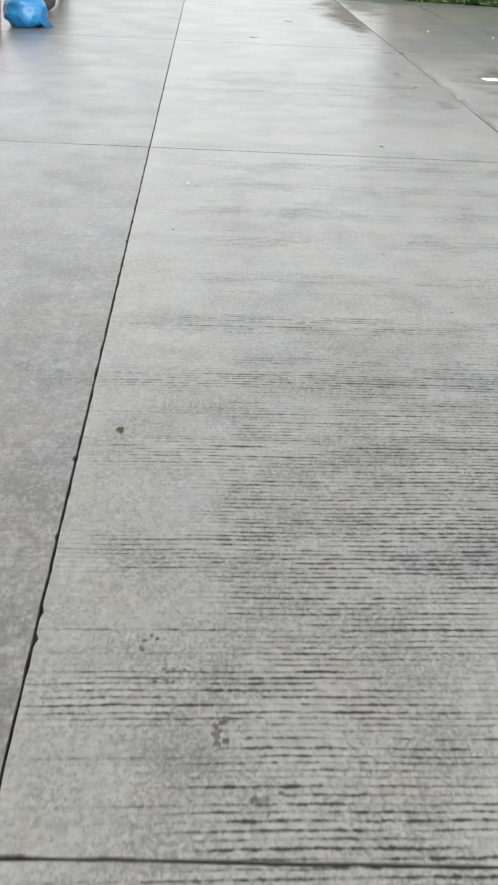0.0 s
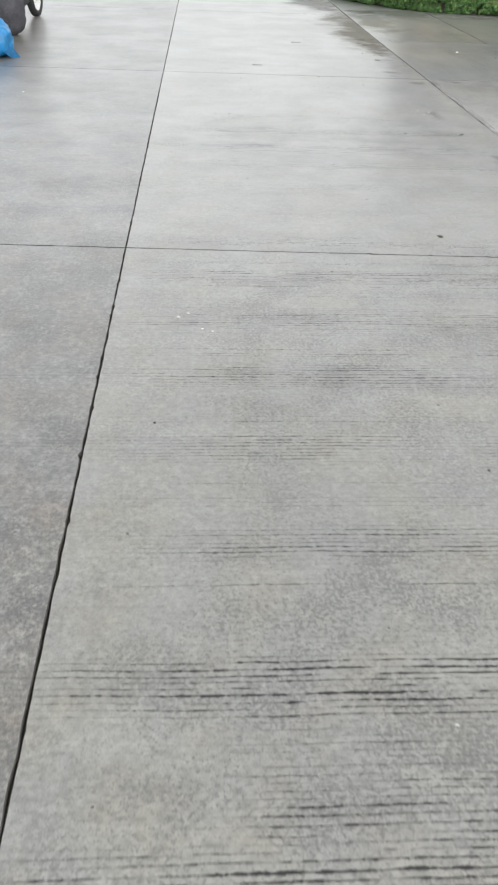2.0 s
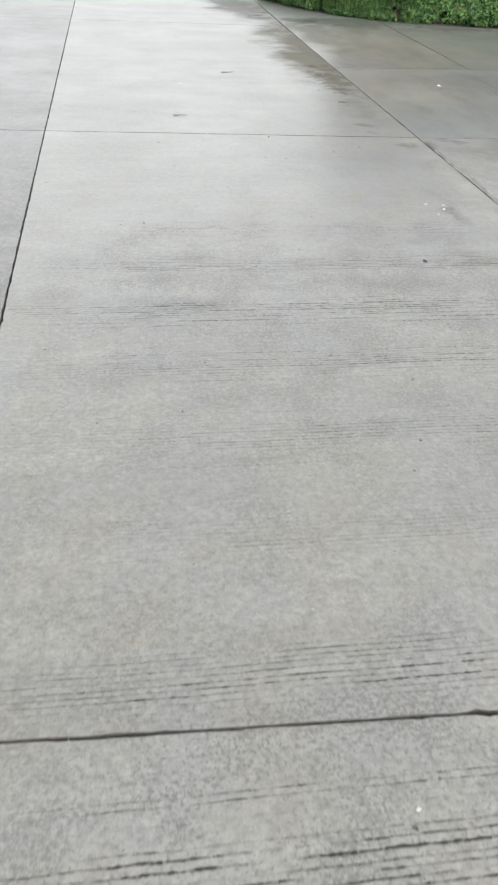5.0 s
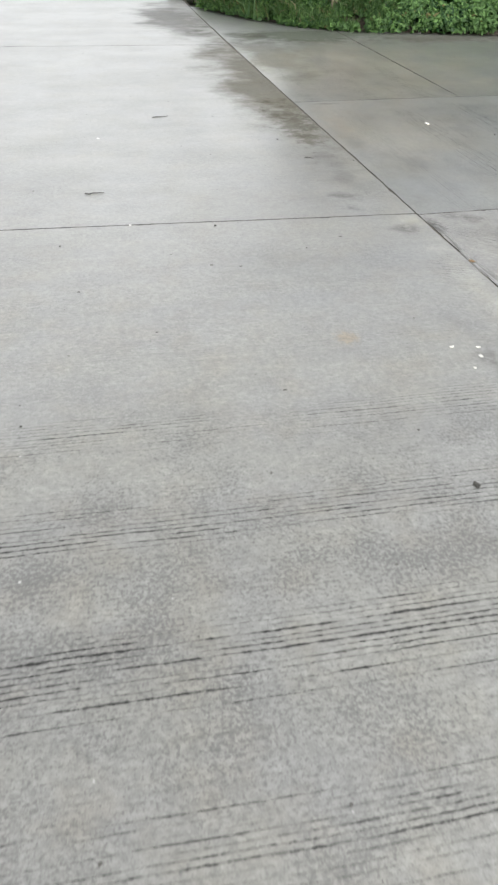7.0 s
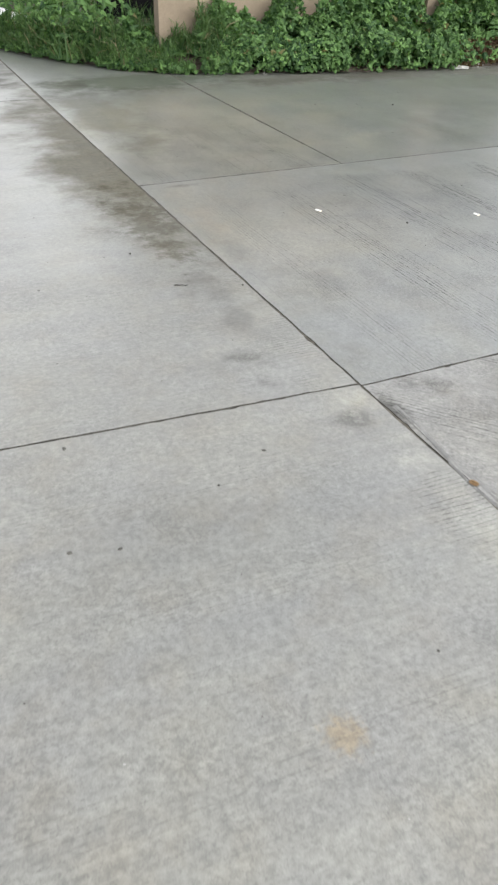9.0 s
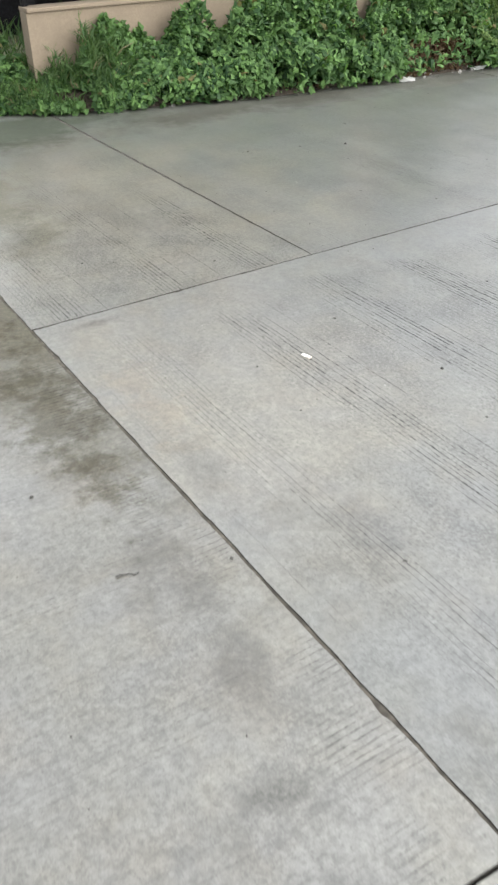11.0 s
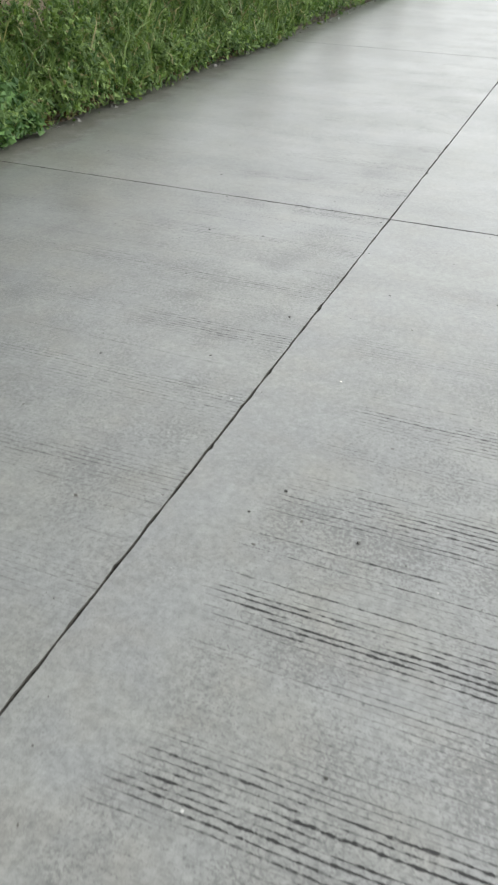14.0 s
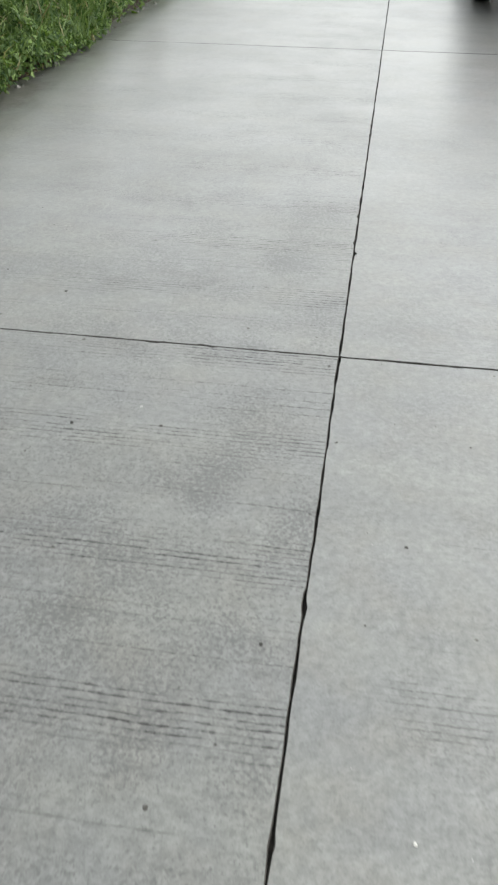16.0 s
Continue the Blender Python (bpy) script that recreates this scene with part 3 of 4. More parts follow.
# ---- verge ----
FRONT = ((2.5, 18.4), (2.62, 18.1), (3.0, 17.3), (3.5, 16.6), (4.0, 16.28), (4.5, 16.1), (5.6, 15.82), (7.0, 15.67), (8.8, 15.58), (12.0, 15.53), (45.0, 15.52))


def front_line(x):
    for (a, ya), (b, yb) in zip(FRONT, FRONT[1:]):
        if a <= x <= b:
            return ya + (yb - ya) * (x - a) / (b - a)
    return 15.6


def verge_front(x):
    """The y at which the planting begins."""
    return front_line(x) + 0.05 * noise.noise(Vector((x * 1.1, 0, 0))) + 0.025 * noise.noise(Vector((x * 5.0, 3, 0)))


WALL_Y = 16.42
sv, sf = [], []
NX, NY = 240, 12
for i in range(NX):
    x = 2.62 + (44 - 2.62) * (i / (NX - 1)) ** 1.7
    y0 = verge_front(x) - 0.03
    y1 = max(y0 + 0.3, WALL_Y + 0.1) if x > 3.8 else 30.0
    for j in range(NY):
        s = j / (NY - 1)
        y = y0 + (y1 - y0) * s
        z = (-0.03 if x > 6 else 0.004) + 0.13 * min(1, s * 3 * (1 if x > 3.9 else 4)) + 0.05 * noise.noise(Vector((x * 3, y * 5, 0))) * min(1, s * 6)
        sv.append((x, y, z))
for i in range(NX - 1):
    for j in range(NY - 1):
        a = i * NY + j
        sf.append((a, a + NY, a + NY + 1, a + 1))
tagged(smooth(raw("verge", sv, sf, M_SOIL)), "dark soil bank between the side road and the wall", "verge", kind="structure")
yard = tagged(flat("yard_ground", 4.0, WALL_Y + 0.05, 60, 45, 0.06, M_GROUND, 0.12), "grassy yard behind the beige wall", "ground", kind="structure")


def leaf_cloud(name, spots, material, size, label, category, blade=False, seed=1, parent=None):
    """Many small leaves in one mesh; spots: rows of place and outward way."""
    r = np.random.RandomState(seed)
    verts, faces = [], []
    for (px, py, pz), (nx, ny, nz) in spots:
        s = size * (0.45 + 1.1 * r.uniform() ** 1.6)
        nrm = Vector((nx + r.normal(0, 0.65), ny + r.normal(0, 0.65), nz + r.normal(0, 0.55)))
        if nrm.length < 0.1:
            nrm = Vector((0, 0, 1))
        nrm.normalize()
        t1 = nrm.orthogonal().normalized()
        t1 = Matrix.Rotation(r.uniform(0, 6.283), 3, nrm) @ t1
        t2 = nrm.cross(t1)
        b = len(verts)
        o = Vector((px, py, pz))
        if blade:
            lean = Vector((r.normal(0, 0.35), r.normal(-0.1, 0.35), 1.0)).normalized()
            side = lean.cross(Vector((r.normal(), r.normal(), 0.01))).normalized()
            h, w = s * r.uniform(2.5, 5.5), 0.004 + 0.1 * s * 0.5
            tip = Vector((lean.x, lean.y, 0)) * h * 0.6 + Vector((r.normal(0, 0.05), r.normal(0, 0.05), -0.1 * h))
            verts += [o - side * w, o + side * w, o + lean * h * 0.55 + side * w * 0.8, o + lean * h * 0.55 - side * w * 0.8, o + lean * h + tip * 0.7]
            faces += [(b, b + 1, b + 2, b + 3), (b + 3, b + 2, b + 4)]
        else:
            droop = nrm * (-0.22 * s)
            verts += [o - t1 * s * 0.5, o - t1 * s * 0.28 + t2 * s * 0.42 + droop, o + t1 * s * 0.14 + t2 * s * 0.25 + droop * 0.8,
                      o + t1 * s * 0.72 + droop * 1.2, o + t1 * s * 0.14 - t2 * s * 0.25 + droop * 0.8, o - t1 * s * 0.28 - t2 * s * 0.42 + droop, o + t1 * s * 0.1]
            faces += [(b, b + 6, b + 2, b + 1), (b + 6, b + 3, b + 2), (b, b + 5, b + 4, b + 6), (b + 6, b + 4, b + 3)]
    ob = raw(name, [tuple(v) for v in verts], faces, material, parent)
    return tagged(ob, label, category, kind="stuff") if parent is None else ob


def crown_height(x):
    """How high the planting stands along the verge."""
    keys = ((2.6, 0.36), (3.6, 0.42), (4.6, 0.5), (5.2, 0.52), (5.7, 0.72), (6.3, 0.74), (6.7, 0.55), (7.05, 0.5), (7.3, 0.85), (7.6, 0.7), (7.95, 0.5),
            (8.8, 0.68), (9.8, 0.6), (11.0, 0.56), (13.0, 0.5), (20.0, 0.55), (44.0, 0.6))
    for (a, ha), (b, hb) in zip(keys, keys[1:]):
        if a <= x <= b:
            return ha + (hb - ha) * (x - a) / (b - a)
    return 0.5


def thicket(x0, x1, count, seed, fill=0.5, low=0.08):
    r = np.random.RandomState(seed)
    out = []
    while len(out) < count:
        x = r.uniform(x0, x1)
        f = verge_front(x) - 0.07
        back = max(f + 0.35, WALL_Y - 0.02)
        s = r.uniform(0, 1)
        y = f + (back - f) * s
        lump = 0.75 + 0.5 * noise.noise(Vector((x * 2.3, y * 3.0, seed))) + 0.5 * noise.noise(Vector((x * 6.5, y * 6.5, 4)))
        top = crown_height(x) * ((0.25 if x > 4.2 else 0.06) + 0.75 * min(1, s / (0.55 if x > 4.2 else 0.8)) ** (0.8 if x > 4.2 else 1.1)) * lump + 0.05
        z = top * (1 - fill * r.uniform(0, 1) ** 2)
        if z < 0.03 or r.uniform() < low:
            z = r.uniform(0.02, 0.12)
        hole = noise.noise(Vector((x * 4.0, y * 4.0, z * 4.0 + 9)))
        if hole > 0.34 or (6.75 < x < 7.65 and s < 0.5 and r.uniform() < 0.85):
            continue
        out.append(((x, y - 0.07 * r.uniform() * (1 - s), z), (0.0, -0.75 * (1 - s) - 0.15, 0.75)))
    return out


leaf_cloud("vine_thicket", thicket(3.3, 8.1, 29000, 3, 0.75), M_LEAF, 0.052, "dense bright green creeping vines on the verge", "vine", seed=5)
leaf_cloud("weed_bank", thicket(7.6, 12.6, 26000, 8, 0.7), M_WEED, 0.038, "low light green weeds along the side road", "weeds", seed=6)
leaf_cloud("far_weed_bank", thicket(12.4, 30.0, 24000, 9, 0.5), M_WEED, 0.046, "low green weeds further along the side road", "weeds", seed=7)
leaf_cloud("broadleaf_weeds", thicket(2.62, 5.0, 6500, 12, 0.5), M_LEAF, 0.055, "scattered broad-leaved weeds among the grass", "weeds", seed=9)
leaf_cloud("tall_grass", thicket(2.62, 4.5, 7500, 13, 0.99), M_GRASS, 0.026, "long dark green grass at the road corner", "grass", blade=True, seed=10)
r = np.random.RandomState(31)
cw = [((r.uniform(2.66, 3.75), 16.6 + 3.6 * r.uniform(), 0.0), (0, -0.4, 0.7)) for _ in range(2600)]
cw = [((x, y, 0.02 + 0.55 * r.uniform() ** 1.5 * min(1, (x - 2.55) * 1.6)), w) for (x, y, z), w in cw if y > verge_front(x) - 0.05]
leaf_cloud("corner_weeds", cw, M_LEAF, 0.065, "broad-leaved weeds growing at the road corner", "weeds", seed=32)
leaf_cloud("verge_grass", thicket(8.0, 26.0, 5000, 14, 0.95), M_GRASS, 0.032, "thin grass blades among the roadside weeds", "grass", blade=True, seed=11)

leaf_cloud("pale_grass", thicket(8.1, 13.0, 5200, 15, 0.8), M_STRAW, 0.034, "fine pale green grass over the roadside weeds", "grass", blade=True, seed=16)
leaf_cloud("corner_vines", thicket(3.45, 4.7, 3600, 17, 0.6), M_LEAF, 0.055, "green vines covering the end of the low wall", "vine", seed=18)

# a vine that climbs over the wall
cv = []
r = np.random.RandomState(21)
while len(cv) < 8200:
    a, s = r.uniform(0, 2 * math.pi), r.uniform(0, 1)
    z = 0.1 + 1.35 * s ** 1.15
    w = 0.52 * (1 - 0.6 * s) * (0.75 + 0.9 * noise.noise(Vector((math.cos(a) * 2.2, math.sin(a) * 2.2 + 5, z * 4.5))))
    x, y = 7.52 + 0.06 * math.sin(z * 5) + w * math.cos(a) * 1.05, 16.27 + w * math.sin(a) * 0.7
    if noise.noise(Vector((x * 5, y * 5, z * 5))) > 0.2 or (y > WALL_Y - 0.03 and z < 0.72):
        continue
    cv.append(((x, y, z), (math.cos(a), math.sin(a) - 0.3, 0.45)))
climber = thing("climbing_vine", pose(0, 0, 0), "leafy vine climbing over the beige wall beside the pillar", "vine")
leaf_cloud("leaves", cv, M_LEAF, 0.064, "", "", seed=22, parent=climber)
bm = bmesh.new()
for k in range(6):
    add_tube(bm, [(7.3 + 0.06 * k + 0.05 * math.sin(3 * z + k), 16.3 + 0.03 * math.sin(5 * z + 2 * k), 0.04 + z) for z in np.linspace(0, 1.25, 9)], 0.006, 5)
part("stems", bm, M_DEAD, climber)
cv = []
while len(cv) < 1500:
    s = r.uniform(0, 1)
    z = 0.4 + 0.62 * s
    w = 0.24 * (1 - 0.7 * s)
    x, y = 6.3 + r.normal(0, 1) * w * 0.6 - 0.1 * s, 16.3 + r.normal(0, 1) * 0.06
    if y > WALL_Y - 0.03 and z < 0.72:
        continue
    cv.append(((x, y, z), (r.normal(0, 0.6), -0.6, 0.5)))
shoot = thing("vine_shoots", pose(0, 0, 0), "upright vine shoots standing against the low wall", "vine")
leaf_cloud("leaves", cv, M_LEAF, 0.075, "", "", seed=23, parent=shoot)

# dead leaves under the vines
dl = [((7.25 + 0.33 * r.normal(), 15.8 + 0.1 * abs(r.normal()), 0.03 + 0.2 * r.uniform()), (0, -0.4, 0.8)) for _ in range(1500)]
dl += [((x, verge_front(x) + 0.03 + 0.12 * r.uniform(), 0.02 + 0.03 * r.uniform()), (0, -0.2, 1)) for x in (4.4 + 7.6 * r.uniform() for _ in range(700))]
leaf_cloud("dead_leaves", dl, M_DEAD, 0.05, "brown dead leaves under the vines", "leaves", seed=24)
yard_pts = [((r.uniform(3, 14), r.uniform(WALL_Y + 0.25, 22), 0.06), (0, 0, 1)) for _ in range(9000)]
leaf_cloud("yard_grass", yard_pts, M_GRASS, 0.06, "short green grass in the yard behind the wall", "grass", blade=True, seed=25)
yw = [((4.5 + 1.9 * r.uniform(), WALL_Y + 0.22 + 0.35 * r.uniform(), 0.1 + 0.7 * r.uniform() ** 0.5), (0, -0.4, 0.7)) for _ in range(2600)]
yw += [((7.9 + 1.7 * r.uniform(), WALL_Y + 0.22 + 0.35 * r.uniform(), 0.1 + 0.66 * r.uniform() ** 0.5), (0, -0.4, 0.7)) for _ in range(1200)]
leaf_cloud("yard_weeds", yw, M_LEAF, 0.055, "low green weeds growing close behind the beige wall", "weeds", seed=41)

# crumbs of concrete and small stones along the road's edge
kv, kf = [], []
for k in range(130):
    x = 4.2 + 14 * r.uniform() ** 1.5
    o = Vector((x, verge_front(x) - 0.03 + 0.025 * r.normal(), 0.004))
    s = 0.006 + 0.022 * r.uniform() ** 3
    b = len(kv)
    kv += [tuple(o + Vector((s * math.cos(a + r.uniform(0, 0.4)) * r.uniform(0.7, 1.2), s * math.sin(a) * r.uniform(0.7, 1.2), -0.004))) for a in (0, 1.57, 3.14, 4.71)]
    kv.append(tuple(o + Vector((0, 0, s * 0.8))))
    kf += [(b, b + 1, b + 4), (b + 1, b + 2, b + 4), (b + 2, b + 3, b + 4), (b + 3, b, b + 4)]
tagged(raw("edge_gravel", kv, kf, M_GRIT), "broken concrete crumbs along the road edge", "gravel", kind="stuff")


# ---- the wall with pillars and rails ----
def wall_length(x0, x1):
    bm = bmesh.new()
    add_box(bm, x0, WALL_Y, -0.05, x1, WALL_Y + 0.14, 0.67, 0.004)
    return bm


GAPS = [(3.87, 6.755), (7.075, 9.665), (9.985, 10.875), (11.195, 13.9), (14.22, 17.0), (17.32, 20.2), (20.52, 23.4), (23.72, 26.6)]
wall_fence = tagged(part("wall_fence", wall_length(3.87, 26.6), M_PLASTER), "low beige plastered wall along the verge", "wall", kind="structure")
for a, b in GAPS:
    bm = bmesh.new()
    add_box(bm, a + 0.002, WALL_Y - 0.02, 0.67, b - 0.002, WALL_Y + 0.16, 0.698, 0.006)
    part("ledge", bm, M_PLASTER if a < 5 else M_LEDGE, wall_fence)
px = [6.755, 9.665, 10.875, 13.9, 17.0, 20.2, 23.4]
bm = bmesh.new()
add_box(bm, -0.16, -0.19, -0.05, 0.16, 0.19, 1.35, 0.008)
pil = thing("pillar", pose(px[0] + 0.16, WALL_Y + 0.08, 0), "square beige plastered fence pillar", "pillar", "fence pillars")
part("shaft", bm, M_PLASTER, pil)
bm = bmesh.new()
add_box(bm, -0.2, -0.23, 1.35, 0.2, 0.23, 1.42, 0.012)
part("cap", bm, M_LEDGE, pil)
for x in px[1:]:
    copy_thing(pil, pose(x + 0.16, WALL_Y + 0.08, 0))
for k, (a, b) in enumerate(GAPS):
    fence = thing("metal_fence", pose(0, 0, 0), "black painted steel rails between the beige pillars", "fence", "fence panels")
    for z in (0.765, 1.16):
        bm = bmesh.new()
        add_box(bm, a + 0.003, WALL_Y + 0.045, z, b - 0.003, WALL_Y + 0.085, z + 0.055, 0.005)
        part("rail", bm, M_BLACK, fence)
    posts = max(1, int((b - a) / 1.6))
    for i in range(posts + 1):
        x = a + 0.03 + (b - a - 0.06) * i / posts
        bm = bmesh.new()
        add_box(bm, x - 0.022, WALL_Y + 0.088, 0.699, x + 0.022, WALL_Y + 0.13, 1.26, 0.004)
        part("post", bm, M_BLACK, fence)

# what stands in the yard
house = thing("white_house", pose(0, 0, 0), "white rendered house wall beyond the yard", "house")
bm = bmesh.new()
add_box(bm, 8.0, 21.8, 0.0, 30, 27, 3.2, 0.02)
part("wall", bm, M_WHITE, house)
bm = bmesh.new()
for a, b, z in ((7.6, 30.4, 3.2),):
    vs = [bm.verts.new(v) for v in ((a, 21.2, z), (b, 21.2, z), (b, 27.6, z), (a, 27.6, z), (a, 24.4, z + 1.4), (b, 24.4, z + 1.4))]
    for f in ((0, 1, 5, 4), (2, 3, 4, 5), (0, 4, 3), (1, 2, 5), (3, 2, 1, 0)):
        bm.faces.new([vs[i] for i in f])
part("roof", bm, M_STONE, house)
# an added shed; its black back panel stands for the yard's shade
shed = thing("dark_shed", pose(0, 0, 0), "open shed added behind the wall, its back panel coloured as deep shade", "shed")
bm = bmesh.new()
add_box(bm, 4.15, 19.6, 0.0, 9.9, 19.75, 2.4, 0.01)
part("back_panel", bm, M_SHED_SHADE, shed)
for x in (4.2, 9.8):
    bm = bmesh.new()
    add_box(bm, x - 0.05, 17.3, 0.0, x + 0.05, 17.4, 2.4, 0.01)
    part("post", bm, M_BLACK, shed)
bm = bmesh.new()
add_box(bm, 4.0, 17.1, 2.4, 10.05, 19.9, 2.46, 0.01)
part("roof", bm, M_STONE, shed)


# ---- parked motorbike ----
def motorbike(m, label):
    """Its front wheel points along its own +y; the stand leans it a little."""
    bike = thing("motorbike", m, label, "motorbike", "parked motorbikes")
    turn = Matrix.Rotation(radians(90), 4, "Y")
    for y in (0.0, 1.24):
        c = Matrix.Translation((0, y, 0.27)) @ turn
        bm = add_lathe(bmesh.new(), [(0.2, -0.035), (0.235, -0.05), (0.265, -0.035), (0.27, 0.0), (0.265, 0.035), (0.235, 0.05), (0.2, 0.035)], c, 28, True)
        tyre = smooth(part("tyre", bm, M_TYRE, bike))
        bm = add_lathe(bmesh.new(), [(0.2, -0.03), (0.21, 0.0), (0.2, 0.03), (0.185, 0.028), (0.185, -0.028)], c, 28, True)
        add_lathe(bm, [(0.05, -0.06), (0.05, 0.06)], c, 12)
        for k in range(6):
            a = k * math.pi / 3
            add_tube(bm, [c @ Vector((0.04 * math.cos(a), 0.04 * math.sin(a), 0)), c @ Vector((0.19 * math.cos(a), 0.19 * math.sin(a), 0))], 0.014, 6)
        part("rim", bm, M_RIM, tyre, "pale cast wheel rim")
        bm = bmesh.new()
        arc = [(0, y + 0.31 * math.cos(a), 0.27 + 0.31 * math.sin(a)) for a in np.linspace(0.4, 2.5, 10)]
        add_tube(bm, arc, 0.05, 8)
        part("mudguard", bm, M_FAIRING, bike)
    bm = bmesh.new()
    add_tube(bm, [(0, -0.28, 0.62), (0, -0.05, 0.56), (0, 0.25, 0.5), (0, 0.55, 0.34), (0, 0.78, 0.34), (0, 0.93, 0.62), (0, 0.98, 0.88)], [0.07, 0.14, 0.15, 0.13, 0.12, 0.13, 0.09], 12)
    smooth(part("fairing", bm, M_FAIRING, bike))
    bm = bmesh.new()
    add_tube(bm, [(0, -0.3, 0.73), (0, -0.1, 0.75), (0, 0.3, 0.72), (0, 0.5, 0.7)], [0.06, 0.11, 0.12, 0.07], 10)
    smooth(part("seat", bm, M_SEAT, bike))
    for s in (-1, 1):
        bm = add_tube(bmesh.new(), [(s * 0.07, 1.24, 0.27), (s * 0.07, 1.08, 0.7), (s * 0.03, 1.0, 0.92)], 0.02, 8)
        part("fork", bm, M_BLACK, bike)
        bm = add_tube(bmesh.new(), [(s * 0.09, 0.0, 0.3), (s * 0.11, -0.1, 0.6)], 0.022, 8)
        part("shock_absorber", bm, M_RIM, bike)
    bm = add_tube(bmesh.new(), [(-0.33, 0.86, 1.0), (-0.18, 0.95, 1.0), (0, 0.98, 0.97), (0.18, 0.95, 1.0), (0.33, 0.86, 1.0)], 0.014, 8)
    part("handlebar", bm, M_BLACK, bike)
    bm = add_tube(bmesh.new(), [(0.14, 0.5, 0.26), (0.15, 0.1, 0.24), (0.15, -0.25, 0.3)], [0.02, 0.045, 0.04], 10)
    smooth(part("exhaust", bm, M_BLACK, bike))
    bm = add_tube(bmesh.new(), [(-0.1, 0.5, 0.3), (-0.24, 0.46, 0.005)], 0.012, 6)
    part("side_stand", bm, M_BLACK, bike)
    bm = add_lathe(bmesh.new(), [(0.07, 0), (0.09, 0.03), (0.05, 0.07)], Matrix.Translation((0, 1.03, 0.83)) @ Matrix.Rotation(radians(-90), 4, "X"), 16)
    part("headlamp", bm, M_PLASTIC, bike)
    return bike


motorbike(pose(-1.98, 13.1, 0, 0, -4, -6), "dark grey motorbike parked at the edge of the concrete road")
motorbike(pose(5.6, 18.7, 0.06, 0, -5, -78), "dark grey motorbike parked in the yard behind the wall")


# ---- bags, sacks and rubbish ----
def lumpy(name, radii, seed, material, flat_z=True, tie=False):
    bm = bmesh.new()
    bmesh.ops.create_icosphere(bm, subdivisions=4, radius=1)
    for v in bm.verts:
        d = v.co.normalized()
        k = 1 + 0.16 * noise.noise(d * 1.7 + Vector((seed, 0, 0))) + 0.1 * noise.noise(d * 4.5 + Vector((0, seed, 0))) + 0.04 * abs(noise.noise(d * 11))
        v.co = Vector((d.x * radii[0] * k, d.y * radii[1] * k, d.z * radii[2] * k))
        v.co.z += radii[2] * 0.8
        if v.co.z < 0.0:
            v.co.z = 0.002 * (1 + noise.noise(d * 9))
        if tie and d.z > 0.75:
            f = (d.z - 0.75) / 0.25
            v.co.x *= 1 - 0.7 * f
            v.co.y *= 1 - 0.7 * f
            v.co.z += 0.12 * f
    return bm


bag = thing("rubbish_bag", pose(-1.82, 11.08, 0, 0, 0, 20), "full crumpled bright blue plastic rubbish bag", "bag")
smooth(part("sack", lumpy("sack", (0.27, 0.24, 0.2), 3, M_BLUE, tie=True), M_BLUE, bag))
bm = bmesh.new()
v = [bm.verts.new(q) for q in ((0.16, -0.12, 0.2), (0.3, -0.16, 0.004), (0.2, -0.22, 0.006), (0.1, -0.2, 0.1), (0.23, -0.13, 0.1))]
for f in ((0, 4, 3), (4, 1, 2), (4, 2, 3)):
    bm.faces.new([v[i] for i in f])
bmesh.ops.solidify(bm, geom=bm.faces[:], thickness=0.004)
part("loose_corner", bm, M_BLUE, bag)
cloth = tagged(smooth(part("cloth_bag", lumpy("cloth_bag", (0.2, 0.27, 0.3), 15, M_SEAT), plain("dark_cloth", (0.032, 0.032, 0.038), 0.9, 0, 40, 0.25, 0.5, 0.004))), "dark grey cloth bag leaning on the parked motorbike", "bag")
cloth.matrix_world = pose(-1.9, 12.62, 0, 0, 0, 10)
crate = thing("plastic_bucket", pose(-2.2, 10.78, 0), "pale pink plastic bucket beside the blue bag", "bucket")
bm = add_lathe(bmesh.new(), [(0.13, 0.0), (0.175, 0.36), (0.185, 0.36), (0.185, 0.38), (0.165, 0.38), (0.12, 0.015)], Matrix(), 28)
smooth(part("bucket_wall", bm, M_PINK, crate))
bm = add_tube(bmesh.new(), [(0.18 * math.cos(a), 0.02, 0.36 + 0.1 * math.sin(a)) for a in np.linspace(0, math.pi, 14)], 0.004, 6)
part("handle", bm, M_BLACK, crate)
sack = tagged(smooth(part("woven_sack", lumpy("woven_sack", (0.45, 0.28, 0.16), 9, M_SACK), M_SACK)), "white woven sack lying at the road corner", "sack")
sack.matrix_world = pose(2.75, 19.1, 0, 0, 0, -35)

# ---- a dark car far along the side road ----
car = thing("car", pose(14.1, 11.5, 0, 0, 0, PHI), "dark car parked on the side road", "car")
bm = bmesh.new()
prof = [(0, 0.24), (0.0, 0.62), (0.06, 0.95), (0.5, 1.02), (0.95, 1.44), (2.3, 1.46), (3.1, 1.0), (4.1, 0.85), (4.2, 0.6), (4.2, 0.24)]
sec = [[bm.verts.new((x, s * (0.84 - 0.12 * max(0, z - 0.95)), z)) for x, z in prof] for s in (-1, -0.7, 0.7, 1)]
for k, (a, b) in enumerate(zip(sec, sec[1:])):
    for i in range(len(prof)):
        j = (i + 1) % len(prof)
        bm.faces.new((a[i], b[i], b[j], a[j]))
bm.faces.new(sec[0])
bm.faces.new(sec[-1][::-1])
bmesh.ops.recalc_face_normals(bm, faces=bm.faces[:])
bmesh.ops.bevel(bm, geom=[e for e in bm.edges if e.calc_face_angle(0) > 0.4], offset=0.05, segments=2, affect="EDGES")
